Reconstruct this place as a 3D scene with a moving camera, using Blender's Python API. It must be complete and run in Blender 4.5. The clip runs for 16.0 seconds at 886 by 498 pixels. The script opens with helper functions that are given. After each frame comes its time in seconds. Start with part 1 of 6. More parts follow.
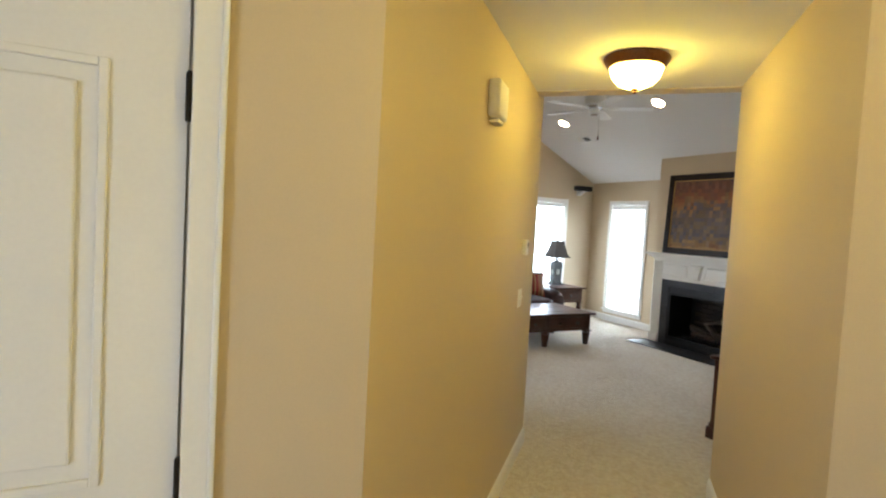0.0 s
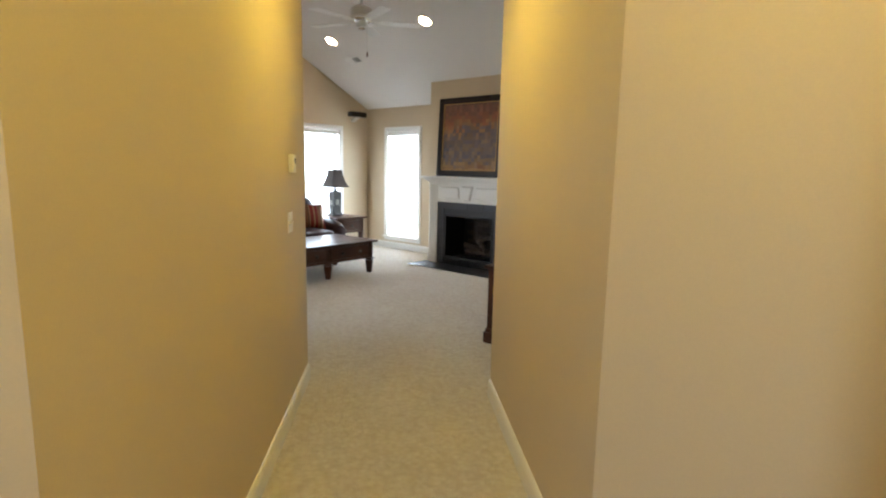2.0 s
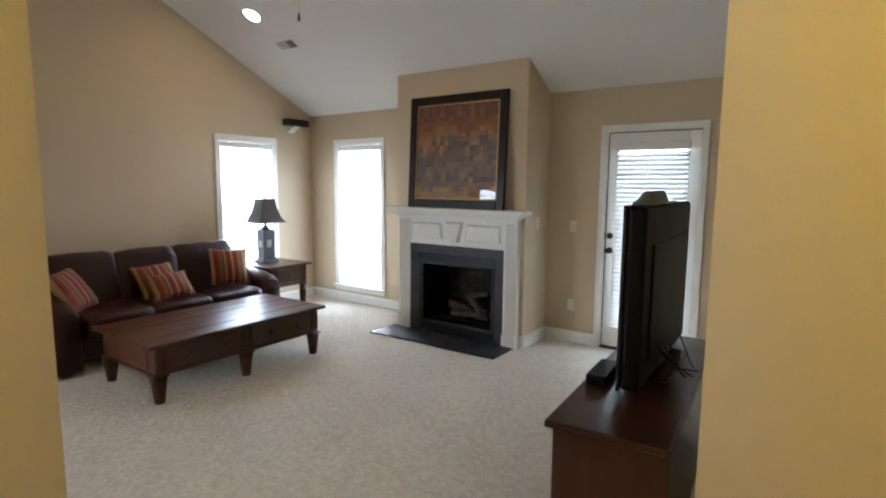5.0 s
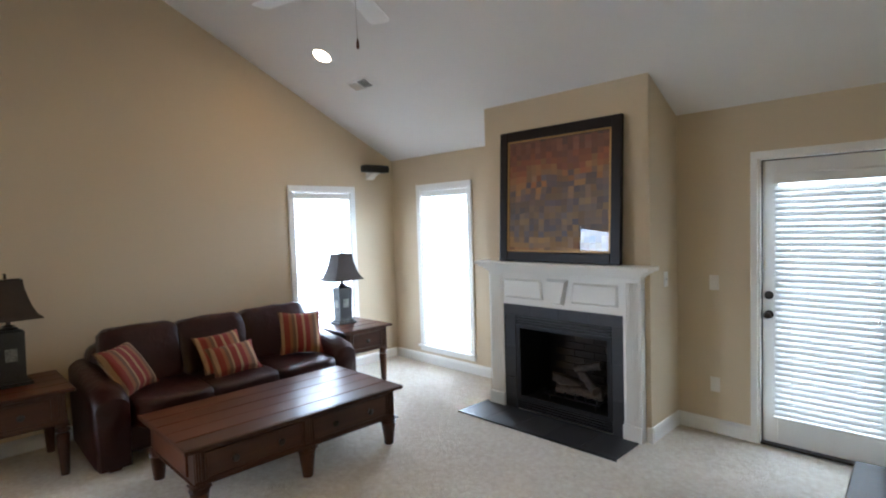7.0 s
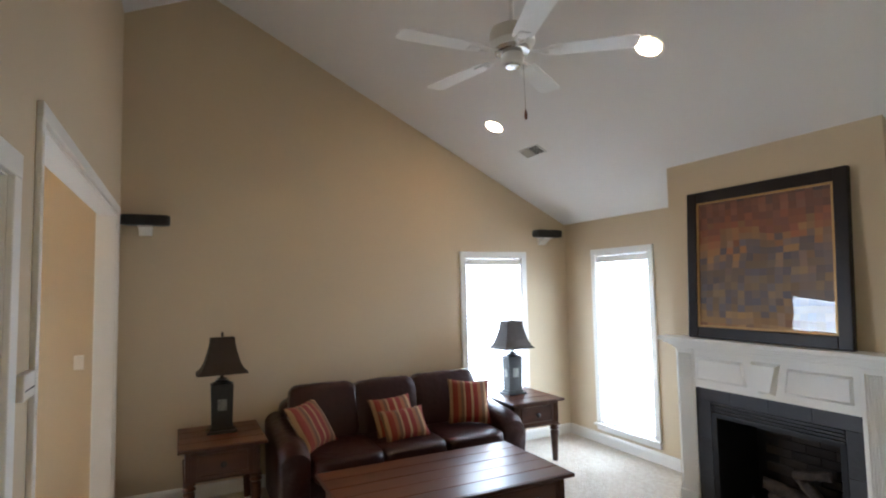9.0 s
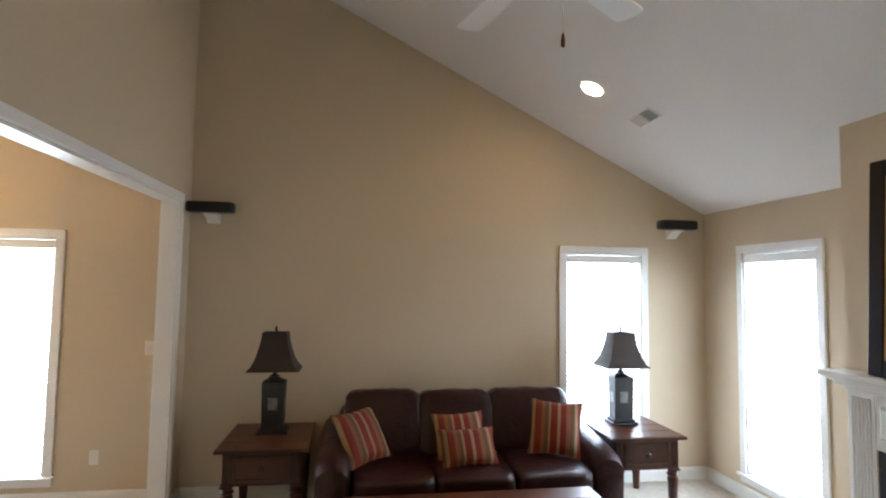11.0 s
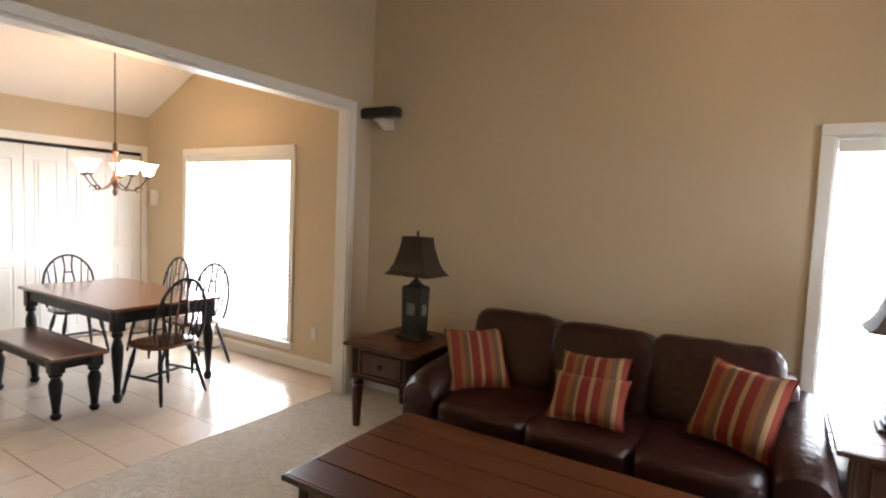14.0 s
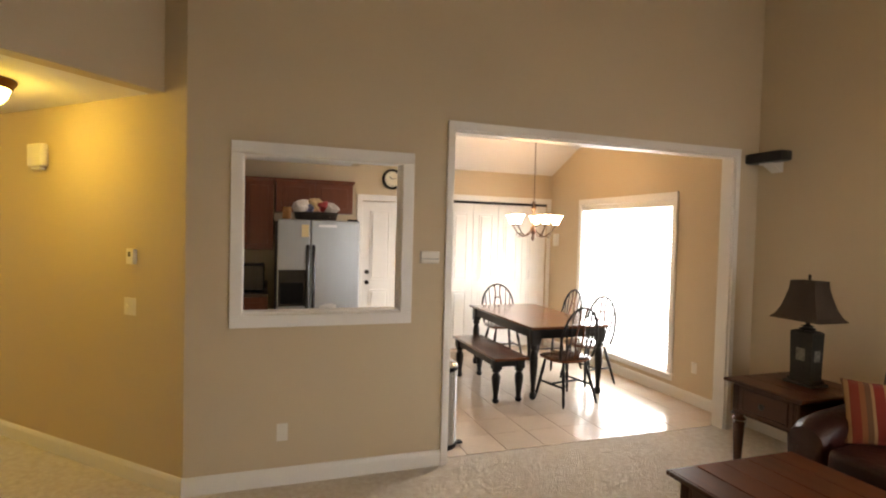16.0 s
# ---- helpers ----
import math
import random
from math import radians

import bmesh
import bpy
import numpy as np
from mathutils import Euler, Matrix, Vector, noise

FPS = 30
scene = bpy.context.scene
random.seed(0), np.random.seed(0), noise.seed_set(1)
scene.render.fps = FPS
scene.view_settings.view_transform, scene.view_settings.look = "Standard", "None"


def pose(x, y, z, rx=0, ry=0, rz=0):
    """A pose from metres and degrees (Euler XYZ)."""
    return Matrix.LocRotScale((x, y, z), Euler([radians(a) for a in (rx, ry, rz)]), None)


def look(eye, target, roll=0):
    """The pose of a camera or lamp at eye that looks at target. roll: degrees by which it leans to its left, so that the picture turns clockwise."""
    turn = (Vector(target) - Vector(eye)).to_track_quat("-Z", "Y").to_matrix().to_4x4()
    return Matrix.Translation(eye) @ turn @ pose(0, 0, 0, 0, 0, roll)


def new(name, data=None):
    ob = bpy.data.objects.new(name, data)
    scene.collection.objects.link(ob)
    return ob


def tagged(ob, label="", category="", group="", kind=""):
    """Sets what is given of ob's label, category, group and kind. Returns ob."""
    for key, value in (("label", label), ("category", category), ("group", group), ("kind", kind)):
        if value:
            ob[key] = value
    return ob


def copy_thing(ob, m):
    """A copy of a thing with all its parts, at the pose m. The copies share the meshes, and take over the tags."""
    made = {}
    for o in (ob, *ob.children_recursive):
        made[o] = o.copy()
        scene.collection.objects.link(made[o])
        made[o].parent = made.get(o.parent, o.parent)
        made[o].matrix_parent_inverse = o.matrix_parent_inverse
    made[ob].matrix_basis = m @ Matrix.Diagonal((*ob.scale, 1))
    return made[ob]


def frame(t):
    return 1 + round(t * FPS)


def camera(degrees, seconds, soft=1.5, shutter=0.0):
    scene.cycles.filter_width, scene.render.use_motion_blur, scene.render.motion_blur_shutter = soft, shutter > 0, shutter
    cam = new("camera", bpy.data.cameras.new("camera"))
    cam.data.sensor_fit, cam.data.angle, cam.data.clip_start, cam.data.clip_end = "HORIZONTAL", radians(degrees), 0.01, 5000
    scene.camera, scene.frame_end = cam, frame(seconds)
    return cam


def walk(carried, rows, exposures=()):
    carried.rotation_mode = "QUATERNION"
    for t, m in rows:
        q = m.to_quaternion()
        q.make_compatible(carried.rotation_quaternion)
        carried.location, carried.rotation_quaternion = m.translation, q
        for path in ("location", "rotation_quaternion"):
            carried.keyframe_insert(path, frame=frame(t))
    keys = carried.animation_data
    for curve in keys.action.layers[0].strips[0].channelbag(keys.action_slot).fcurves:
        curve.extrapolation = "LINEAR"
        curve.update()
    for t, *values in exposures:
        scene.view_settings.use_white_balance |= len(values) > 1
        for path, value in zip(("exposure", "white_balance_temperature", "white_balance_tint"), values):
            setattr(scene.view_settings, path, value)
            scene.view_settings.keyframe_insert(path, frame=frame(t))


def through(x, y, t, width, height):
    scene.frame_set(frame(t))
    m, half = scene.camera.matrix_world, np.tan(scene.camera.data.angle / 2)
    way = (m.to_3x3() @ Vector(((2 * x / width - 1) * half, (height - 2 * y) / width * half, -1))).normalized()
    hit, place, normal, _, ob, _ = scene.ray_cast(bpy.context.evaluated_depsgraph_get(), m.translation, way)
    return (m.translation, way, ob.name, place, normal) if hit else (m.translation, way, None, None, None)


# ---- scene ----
cam = camera(79.4, 16.0, soft=2.1)
PATH = [
    (0, (7.728, -2.336, 1.58), (5.944, -1.437, 1.483), 3.2),
    (0.5, (7.726, -2.331, 1.561), (6.112, -1.155, 1.444), 2.6),
    (1, (7.723, -2.314, 1.522), (6.281, -0.937, 1.363), 2.0),
    (1.5, (7.672, -2.254, 1.471), (6.352, -0.768, 1.252), 1.4),
    (2, (7.498, -2.088, 1.448), (6.228, -0.573, 1.148), 1.2),
    (2.5, (7.234, -1.862, 1.454), (5.999, -0.326, 1.11), 1.4),
    (3, (6.892, -1.609, 1.494), (5.702, -0.039, 1.149), 1.8),
    (3.5, (6.59, -1.294, 1.518), (5.45, 0.318, 1.197), 1.1),
    (6, (5.414, 0.082, 1.631), (4.203, 1.663, 1.452), -1.3),
    (6.5, (5.301, 0.257, 1.669), (3.997, 1.765, 1.505), -1.8),
    (7, (5.231, 0.326, 1.701), (3.812, 1.732, 1.596), -1.8),
    (7.5, (5.204, 0.354, 1.728), (3.667, 1.634, 1.69), -1.5),
    (8, (5.198, 0.352, 1.737), (3.558, 1.496, 1.77), -1.2),
    (8.5, (5.182, 0.385, 1.759), (3.46, 1.398, 1.847), -1.3),
    (9, (5.14, 0.45, 1.776), (3.351, 1.334, 1.91), -1.2),
    (9.5, (5.017, 0.565, 1.789), (3.174, 1.327, 1.949), -0.8),
    (10, (4.88, 0.761, 1.825), (2.986, 1.381, 1.996), -0.1),
    (12.5, (4.107, 2.564, 1.604), (2.13, 2.269, 1.545), 2.1),
    (13, (3.818, 2.854, 1.574), (1.897, 2.318, 1.438), 2.7),
    (13.5, (3.642, 2.955, 1.588), (1.81, 2.167, 1.43), 2.9),
    (14, (3.608, 3.022, 1.577), (1.915, 1.966, 1.436), 2.4),
    (14.5, (3.711, 3.096, 1.603), (2.202, 1.788, 1.49), 2.5),
    (15, (3.888, 3.221, 1.635), (2.614, 1.681, 1.55), 2.6),
    (15.5, (4.024, 3.374, 1.664), (3.036, 1.637, 1.592), 2.2),
    (16, (4.152, 3.553, 1.659), (3.496, 1.665, 1.598), 1.5),
]
walk(cam, [(t, look(eye, target, roll)) for t, eye, target, roll in PATH], [(0.0, 0.05, 5700, 9), (2.0, 0.06, 5800, 10), (3.5, -0.05, 6050, 11), (6.0, 0.02, 5250, 11), (9.5, 0.1, 5500, 12), (12.5, 0.08, 5700, 13), (14.2, 0.0, 6400, 17), (15.0, -0.07, 6800, 18), (16.0, -0.03, 7200, 18)])

# ---- world, sun and large lights ----
world = bpy.data.worlds.new("world")
scene.world = world
world.use_nodes = True
wn = world.node_tree.nodes
sky = wn.new("ShaderNodeTexSky")
sky.sky_type = "NISHITA"
sky.sun_disc = False
sky.sun_elevation, sky.sun_rotation = radians(38), radians(250)
wn["Background"].inputs["Strength"].default_value = 0.08
world.node_tree.links.new(sky.outputs["Color"], wn["Background"].inputs["Color"])
sun = new("sun", bpy.data.lights.new("sun", "SUN"))
sun.data.energy, sun.data.angle, sun.data.color = 0.8, radians(12), (1.0, 0.95, 0.88)
sun.matrix_world = look((-6, 3, 9), (2, 1, 0))


def window_light(place, target, w, h, watts):
    """Overcast daylight standing in a window's opening."""
    d = bpy.data.lights.new("window_daylight", "AREA")
    d.shape, d.size, d.size_y, d.energy, d.color = "RECTANGLE", w, h, watts, (0.88, 0.95, 1.0)
    ob = new("window_daylight", d)
    ob.matrix_world = look(place, target)
    return ob


SKY_L = 15.0 * math.pi
window_light((-0.067, 3.6225, 1.145), (1, 3.6225, 1.145), 0.71, 1.82, 0.71 * 1.82 * SKY_L)
window_light((0.903, 4.707, 1.145), (0.903, 3.6, 1.145), 0.725, 1.82, 0.725 * 1.82 * SKY_L)
window_light((4.52, 4.83, 1.06), (4.52, 3, 1.06), 0.85, 2.1, 95)
window_light((-0.067, -1.832, 1.16), (1, -1.832, 1.16), 1.66, 1.82, 1.3 * 1.66 * 1.82 * SKY_L)
window_light((8.17, -4.08, 1.2), (8.17, -2, 1.2), 1.1, 1.8, 8.5)


# ---- materials ----
def nodes_of(name):
    m = bpy.data.materials.new(name)
    m.use_nodes = True
    return m, m.node_tree.nodes, m.node_tree.links, m.node_tree.nodes["Principled BSDF"]


def surface(name, color, rough=0.5, metal=0.0, var=0.12, scale=3.0, fine=60.0, bump=0.15, depth=0.004, spec=0.5, rand=0.0, coat=0.0, stretch=(1, 1, 1)):
    """A surface with broad stains, fine grain and fine relief."""
    m, n, l, b = nodes_of(name)
    tc, mp = n.new("ShaderNodeTexCoord"), n.new("ShaderNodeMapping")
    mp.inputs["Scale"].default_value = stretch
    l.new(tc.outputs["Object"], mp.inputs["Vector"])
    big, small = n.new("ShaderNodeTexNoise"), n.new("ShaderNodeTexNoise")
    for tex, s in ((big, scale), (small, fine)):
        tex.inputs["Scale"].default_value = s
        tex.inputs["Detail"].default_value = 5
        l.new(mp.outputs["Vector"], tex.inputs["Vector"])
    add = n.new("ShaderNodeMath")
    add.operation = "ADD"
    l.new(big.outputs["Fac"], add.inputs[0])
    l.new(small.outputs["Fac"], add.inputs[1])
    val = add.outputs[0]
    if rand:
        info, mul, add2 = n.new("ShaderNodeObjectInfo"), n.new("ShaderNodeMath"), n.new("ShaderNodeMath")
        mul.operation, add2.operation = "MULTIPLY_ADD", "ADD"
        mul.inputs[1].default_value, mul.inputs[2].default_value = rand, -rand / 2
        l.new(info.outputs["Random"], mul.inputs[0])
        l.new(val, add2.inputs[0])
        l.new(mul.outputs[0], add2.inputs[1])
        val = add2.outputs[0]
    ramp = n.new("ShaderNodeMapRange")
    ramp.inputs["From Min"].default_value, ramp.inputs["From Max"].default_value = 0.6, 1.4
    l.new(val, ramp.inputs["Value"])
    mix = n.new("ShaderNodeMix")
    mix.data_type = "RGBA"
    mix.inputs["A"].default_value = (*[max(0, c * (1 - var)) for c in color], 1)
    mix.inputs["B"].default_value = (*[min(1, c * (1 + var)) for c in color], 1)
    l.new(ramp.outputs["Result"], mix.inputs["Factor"])
    l.new(mix.outputs["Result"], b.inputs["Base Color"])
    rr = n.new("ShaderNodeMapRange")
    rr.inputs["To Min"].default_value, rr.inputs["To Max"].default_value = max(0.03, rough - 0.08), min(1, rough + 0.08)
    l.new(big.outputs["Fac"], rr.inputs["Value"])
    l.new(rr.outputs["Result"], b.inputs["Roughness"])
    b.inputs["Metallic"].default_value = metal
    b.inputs["Specular IOR Level"].default_value = spec
    b.inputs["Coat Weight"].default_value = coat
    bp = n.new("ShaderNodeBump")
    bp.inputs["Strength"].default_value, bp.inputs["Distance"].default_value = bump, depth
    l.new(small.outputs["Fac"], bp.inputs["Height"])
    l.new(bp.outputs["Normal"], b.inputs["Normal"])
    return m


def wood(name, dark, light, rough=0.35, along=1, coat=0.2, rand=0.5):
    """Stained wood with grain that runs along one axis."""
    m, n, l, b = nodes_of(name)
    tc, mp = n.new("ShaderNodeTexCoord"), n.new("ShaderNodeMapping")
    s = [22.0, 22.0, 22.0]
    s[along] = 1.6
    mp.inputs["Scale"].default_value = s
    l.new(tc.outputs["Object"], mp.inputs["Vector"])
    info, off = n.new("ShaderNodeObjectInfo"), n.new("ShaderNodeVectorMath")
    l.new(info.outputs["Random"], off.inputs[0])
    off.operation = "SCALE"
    off.inputs["Scale"].default_value = 30.0
    l.new(off.outputs[0], mp.inputs["Location"])
    grain, tone = n.new("ShaderNodeTexNoise"), n.new("ShaderNodeTexNoise")
    grain.inputs["Scale"].default_value, grain.inputs["Detail"].default_value, grain.inputs["Distortion"].default_value = 1.0, 8, 0.6
    tone.inputs["Scale"].default_value = 2.5
    l.new(mp.outputs["Vector"], grain.inputs["Vector"])
    l.new(tc.outputs["Object"], tone.inputs["Vector"])
    a = n.new("ShaderNodeMath")
    a.operation = "ADD"
    l.new(grain.outputs["Fac"], a.inputs[0])
    l.new(tone.outputs["Fac"], a.inputs[1])
    r1 = n.new("ShaderNodeMath")
    r1.operation = "MULTIPLY_ADD"
    r1.inputs[1].default_value = rand
    l.new(info.outputs["Random"], r1.inputs[0])
    l.new(a.outputs[0], r1.inputs[2])
    mr = n.new("ShaderNodeMapRange")
    mr.inputs["From Min"].default_value, mr.inputs["From Max"].default_value = 0.6, 1.4 + rand
    l.new(r1.outputs[0], mr.inputs["Value"])
    mix = n.new("ShaderNodeMix")
    mix.data_type = "RGBA"
    mix.inputs["A"].default_value, mix.inputs["B"].default_value = (*dark, 1), (*light, 1)
    l.new(mr.outputs["Result"], mix.inputs["Factor"])
    l.new(mix.outputs["Result"], b.inputs["Base Color"])
    b.inputs["Roughness"].default_value = rough
    b.inputs["Specular IOR Level"].default_value = 0.35
    b.inputs["Coat Weight"].default_value, b.inputs["Coat Roughness"].default_value = coat, 0.2
    bp = n.new("ShaderNodeBump")
    bp.inputs["Strength"].default_value, bp.inputs["Distance"].default_value = 0.08, 0.002
    l.new(grain.outputs["Fac"], bp.inputs["Height"])
    l.new(bp.outputs["Normal"], b.inputs["Normal"])
    return m


def glowing(name, color, strength):
    m, n, l, b = nodes_of(name)
    b.inputs["Base Color"].default_value = (*color, 1)
    b.inputs["Emission Color"].default_value = (*color, 1)
    b.inputs["Emission Strength"].default_value = strength
    return m


def pane_glass(name):
    m, n, l, b = nodes_of(name)
    t, g, mx = n.new("ShaderNodeBsdfTransparent"), n.new("ShaderNodeBsdfGlossy"), n.new("ShaderNodeMixShader")
    t.inputs["Color"].default_value = (0.96, 0.98, 0.97, 1)
    g.inputs["Roughness"].default_value = 0.02
    mx.inputs["Fac"].default_value = 0.04
    l.new(t.outputs[0], mx.inputs[1])
    l.new(g.outputs[0], mx.inputs[2])
    l.new(mx.outputs[0], n["Material Output"].inputs["Surface"])
    return m


def slat_white(name, through=0.35):
    m, n, l, b = nodes_of(name)
    d, tr, mx = n.new("ShaderNodeBsdfPrincipled"), n.new("ShaderNodeBsdfTranslucent"), n.new("ShaderNodeMixShader")
    d.inputs["Base Color"].default_value, d.inputs["Roughness"].default_value = (0.7, 0.7, 0.68, 1), 0.4
    tr.inputs["Color"].default_value = (0.9, 0.89, 0.87, 1)
    mx.inputs["Fac"].default_value = through
    l.new(d.outputs[0], mx.inputs[1])
    l.new(tr.outputs[0], mx.inputs[2])
    l.new(mx.outputs[0], n["Material Output"].inputs["Surface"])
    return m


def carpet_pile(name):
    m, n, l, b = nodes_of(name)
    tc = n.new("ShaderNodeTexCoord")
    big, mid, vor, small = n.new("ShaderNodeTexNoise"), n.new("ShaderNodeTexNoise"), n.new("ShaderNodeTexVoronoi"), n.new("ShaderNodeTexNoise")
    for tex, s in ((big, 1.6), (mid, 22.0), (vor, 27.0), (small, 230.0)):
        tex.inputs["Scale"].default_value = s
        l.new(tc.outputs["Object"], tex.inputs["Vector"])
    mid.inputs["Detail"].default_value, mid.inputs["Distortion"].default_value = 6, 1.0
    a, c = n.new("ShaderNodeMath"), n.new("ShaderNodeMath")
    a.operation, c.operation = "MULTIPLY_ADD", "MULTIPLY_ADD"
    a.inputs[1].default_value, c.inputs[1].default_value = 0.5, -0.45
    l.new(big.outputs["Fac"], a.inputs[0])
    l.new(mid.outputs["Fac"], a.inputs[2])
    l.new(vor.outputs["Distance"], c.inputs[0])
    l.new(a.outputs[0], c.inputs[2])
    mr = n.new("ShaderNodeMapRange")
    mr.inputs["From Min"].default_value, mr.inputs["From Max"].default_value = 0.25, 0.85
    l.new(c.outputs[0], mr.inputs["Value"])
    mix = n.new("ShaderNodeMix")
    mix.data_type = "RGBA"
    mix.inputs["A"].default_value, mix.inputs["B"].default_value = (0.80, 0.71, 0.58, 1), (0.98, 0.915, 0.795, 1)
    l.new(mr.outputs["Result"], mix.inputs["Factor"])
    l.new(mix.outputs["Result"], b.inputs["Base Color"])
    b.inputs["Roughness"].default_value = 0.95
    b.inputs["Specular IOR Level"].default_value = 0.1
    b.inputs["Sheen Weight"].default_value = 0.25
    h = n.new("ShaderNodeMath")
    h.operation = "ADD"
    l.new(mr.outputs["Result"], h.inputs[0])
    l.new(small.outputs["Fac"], h.inputs[1])
    bp = n.new("ShaderNodeBump")
    bp.inputs["Strength"].default_value, bp.inputs["Distance"].default_value = 0.75, 0.034
    l.new(h.outputs[0], bp.inputs["Height"])
    l.new(bp.outputs["Normal"], b.inputs["Normal"])
    return m


WALL = surface("beige_wall_paint", (0.60, 0.50, 0.347), 0.75, var=0.03, scale=0.8, fine=180, bump=0.12, depth=0.002, spec=0.3)
CEIL = surface("white_ceiling_paint", (0.80, 0.79, 0.77), 0.85, var=0.025, scale=1.0, fine=140, bump=0.25, depth=0.003, spec=0.2)
TRIM = surface("white_trim_paint", (0.82, 0.81, 0.77), 0.35, var=0.03, scale=4, fine=90, bump=0.04, depth=0.001)
CARPET = carpet_pile("beige_plush_carpet")
GROUT = surface("pale_grout", (0.63, 0.52, 0.415), 0.9, var=0.08, fine=120)
TILE = surface("beige_ceramic_tile", (0.64, 0.54, 0.435), 0.2, var=0.05, scale=4, fine=30, bump=0.05, rand=0.5)
SLATE = surface("charcoal_slate_tile", (0.026, 0.026, 0.029), 0.45, var=0.3, scale=6, fine=50, bump=0.2, rand=0.6)
GLASS = pane_glass("window_glass")
SLAT = slat_white("white_blind_slat", 0.02)
SLAT_CLOSED = slat_white("white_closed_slat", 0.13)
BLACK_METAL = surface("black_metal", (0.012, 0.012, 0.013), 0.4, 0.6, var=0.2)
BRONZE = surface("oil_rubbed_bronze", (0.035, 0.028, 0.022), 0.38, 0.8, var=0.2)
PLASTIC = surface("ivory_white_plastic", (0.78, 0.75, 0.68), 0.4, var=0.03)


# ---- building helpers ----
def mesh_of(bm, name, mat, smooth=False):
    me = bpy.data.meshes.new(name)
    bmesh.ops.recalc_face_normals(bm, faces=bm.faces)
    bm.to_mesh(me)
    bm.free()
    if mat:
        me.materials.append(mat)
    if smooth:
        me.polygons.foreach_set("use_smooth", [True] * len(me.polygons))
        me.set_sharp_from_angle(angle=radians(40))
    return me


def part(name, bm, mat, parent, label="", smooth=False):
    ob = new(name, bm if isinstance(bm, bpy.types.Mesh) else mesh_of(bm, name, mat, smooth))
    ob.parent = parent
    if label:
        ob["label"] = label
    return ob


def thing(name, m, label, category, group="", kind=""):
    ob = new(name)
    ob.empty_display_size = 0.1
    ob.matrix_world = m
    return tagged(ob, label, category, group, kind)


def box(bm, x0, x1, y0, y1, z0, z1, bevel=0.0, seg=2):
    """An axis-aligned block, with rounded edges where bevel is given."""
    vs = [bm.verts.new((x, y, z)) for z in (z0, z1) for x, y in ((x0, y0), (x1, y0), (x1, y1), (x0, y1))]
    fs = [bm.faces.new([vs[i] for i in q]) for q in ((3, 2, 1, 0), (4, 5, 6, 7), (0, 1, 5, 4), (1, 2, 6, 5), (2, 3, 7, 6), (3, 0, 4, 7))]
    if bevel:
        es = list({e for f in fs for e in f.edges})
        bmesh.ops.bevel(bm, geom=es, offset=bevel, segments=seg, profile=0.5, affect="EDGES")
    return bm


def blk(x0, x1, y0, y1, z0, z1, bevel=0.0, seg=2):
    return box(bmesh.new(), x0, x1, y0, y1, z0, z1, bevel, seg)


def lathe(bm, profile, segs=20, at=(0, 0, 0), m=None):
    """A turned body round z from (radius, height) pairs."""
    rings = []
    for r, z in profile:
        ring = []
        for i in range(segs):
            a = 2 * math.pi * i / segs
            v = Vector((r * math.cos(a), r * math.sin(a), z))
            ring.append(bm.verts.new((m @ v if m else v) + Vector(at)))
        rings.append(ring)
    for a, b in zip(rings, rings[1:]):
        for i in range(segs):
            bm.faces.new((a[i], a[(i + 1) % segs], b[(i + 1) % segs], b[i]))
    bm.faces.new(rings[0][::-1])
    bm.faces.new(rings[-1])
    return bm


def tube(bm, pts, r, segs=8, closed=False):
    """A round rod along points; r is one radius or one for each point."""
    pts = [Vector(p) for p in pts]
    rs = r if isinstance(r, (list, tuple)) else [r] * len(pts)
    rings, n = [], len(pts)
    up = None
    for i, p in enumerate(pts):
        d = (pts[(i + 1) % n] - pts[i - 1]) if closed else (pts[min(i + 1, n - 1)] - pts[max(i - 1, 0)])
        d.normalize()
        if up is None:
            up = d.orthogonal().normalized()
        up = (up - d * up.dot(d)).normalized()
        side = d.cross(up)
        rings.append([bm.verts.new(p + rs[i] * (math.cos(a) * up + math.sin(a) * side)) for a in (2 * math.pi * k / segs for k in range(segs))])
    for i in range(n if closed else n - 1):
        a, b = rings[i], rings[(i + 1) % n]
        for k in range(segs):
            bm.faces.new((a[k], a[(k + 1) % segs], b[(k + 1) % segs], b[k]))
    if not closed:
        bm.faces.new(rings[0][::-1])
        bm.faces.new(rings[-1])
    return bm


def prism(bm, outline, z0, z1):
    """A plan outline raised from z0 to z1."""
    lo, hi = [bm.verts.new((x, y, z0)) for x, y in outline], [bm.verts.new((x, y, z1)) for x, y in outline]
    n = len(outline)
    bm.faces.new(lo[::-1])
    bm.faces.new(hi)
    for i in range(n):
        bm.faces.new((lo[i], lo[(i + 1) % n], hi[(i + 1) % n], hi[i]))
    return bm


def structure(name, bm, mat, label, category):
    return tagged(new(name, mesh_of(bm, name, mat)), label, category, kind="structure")


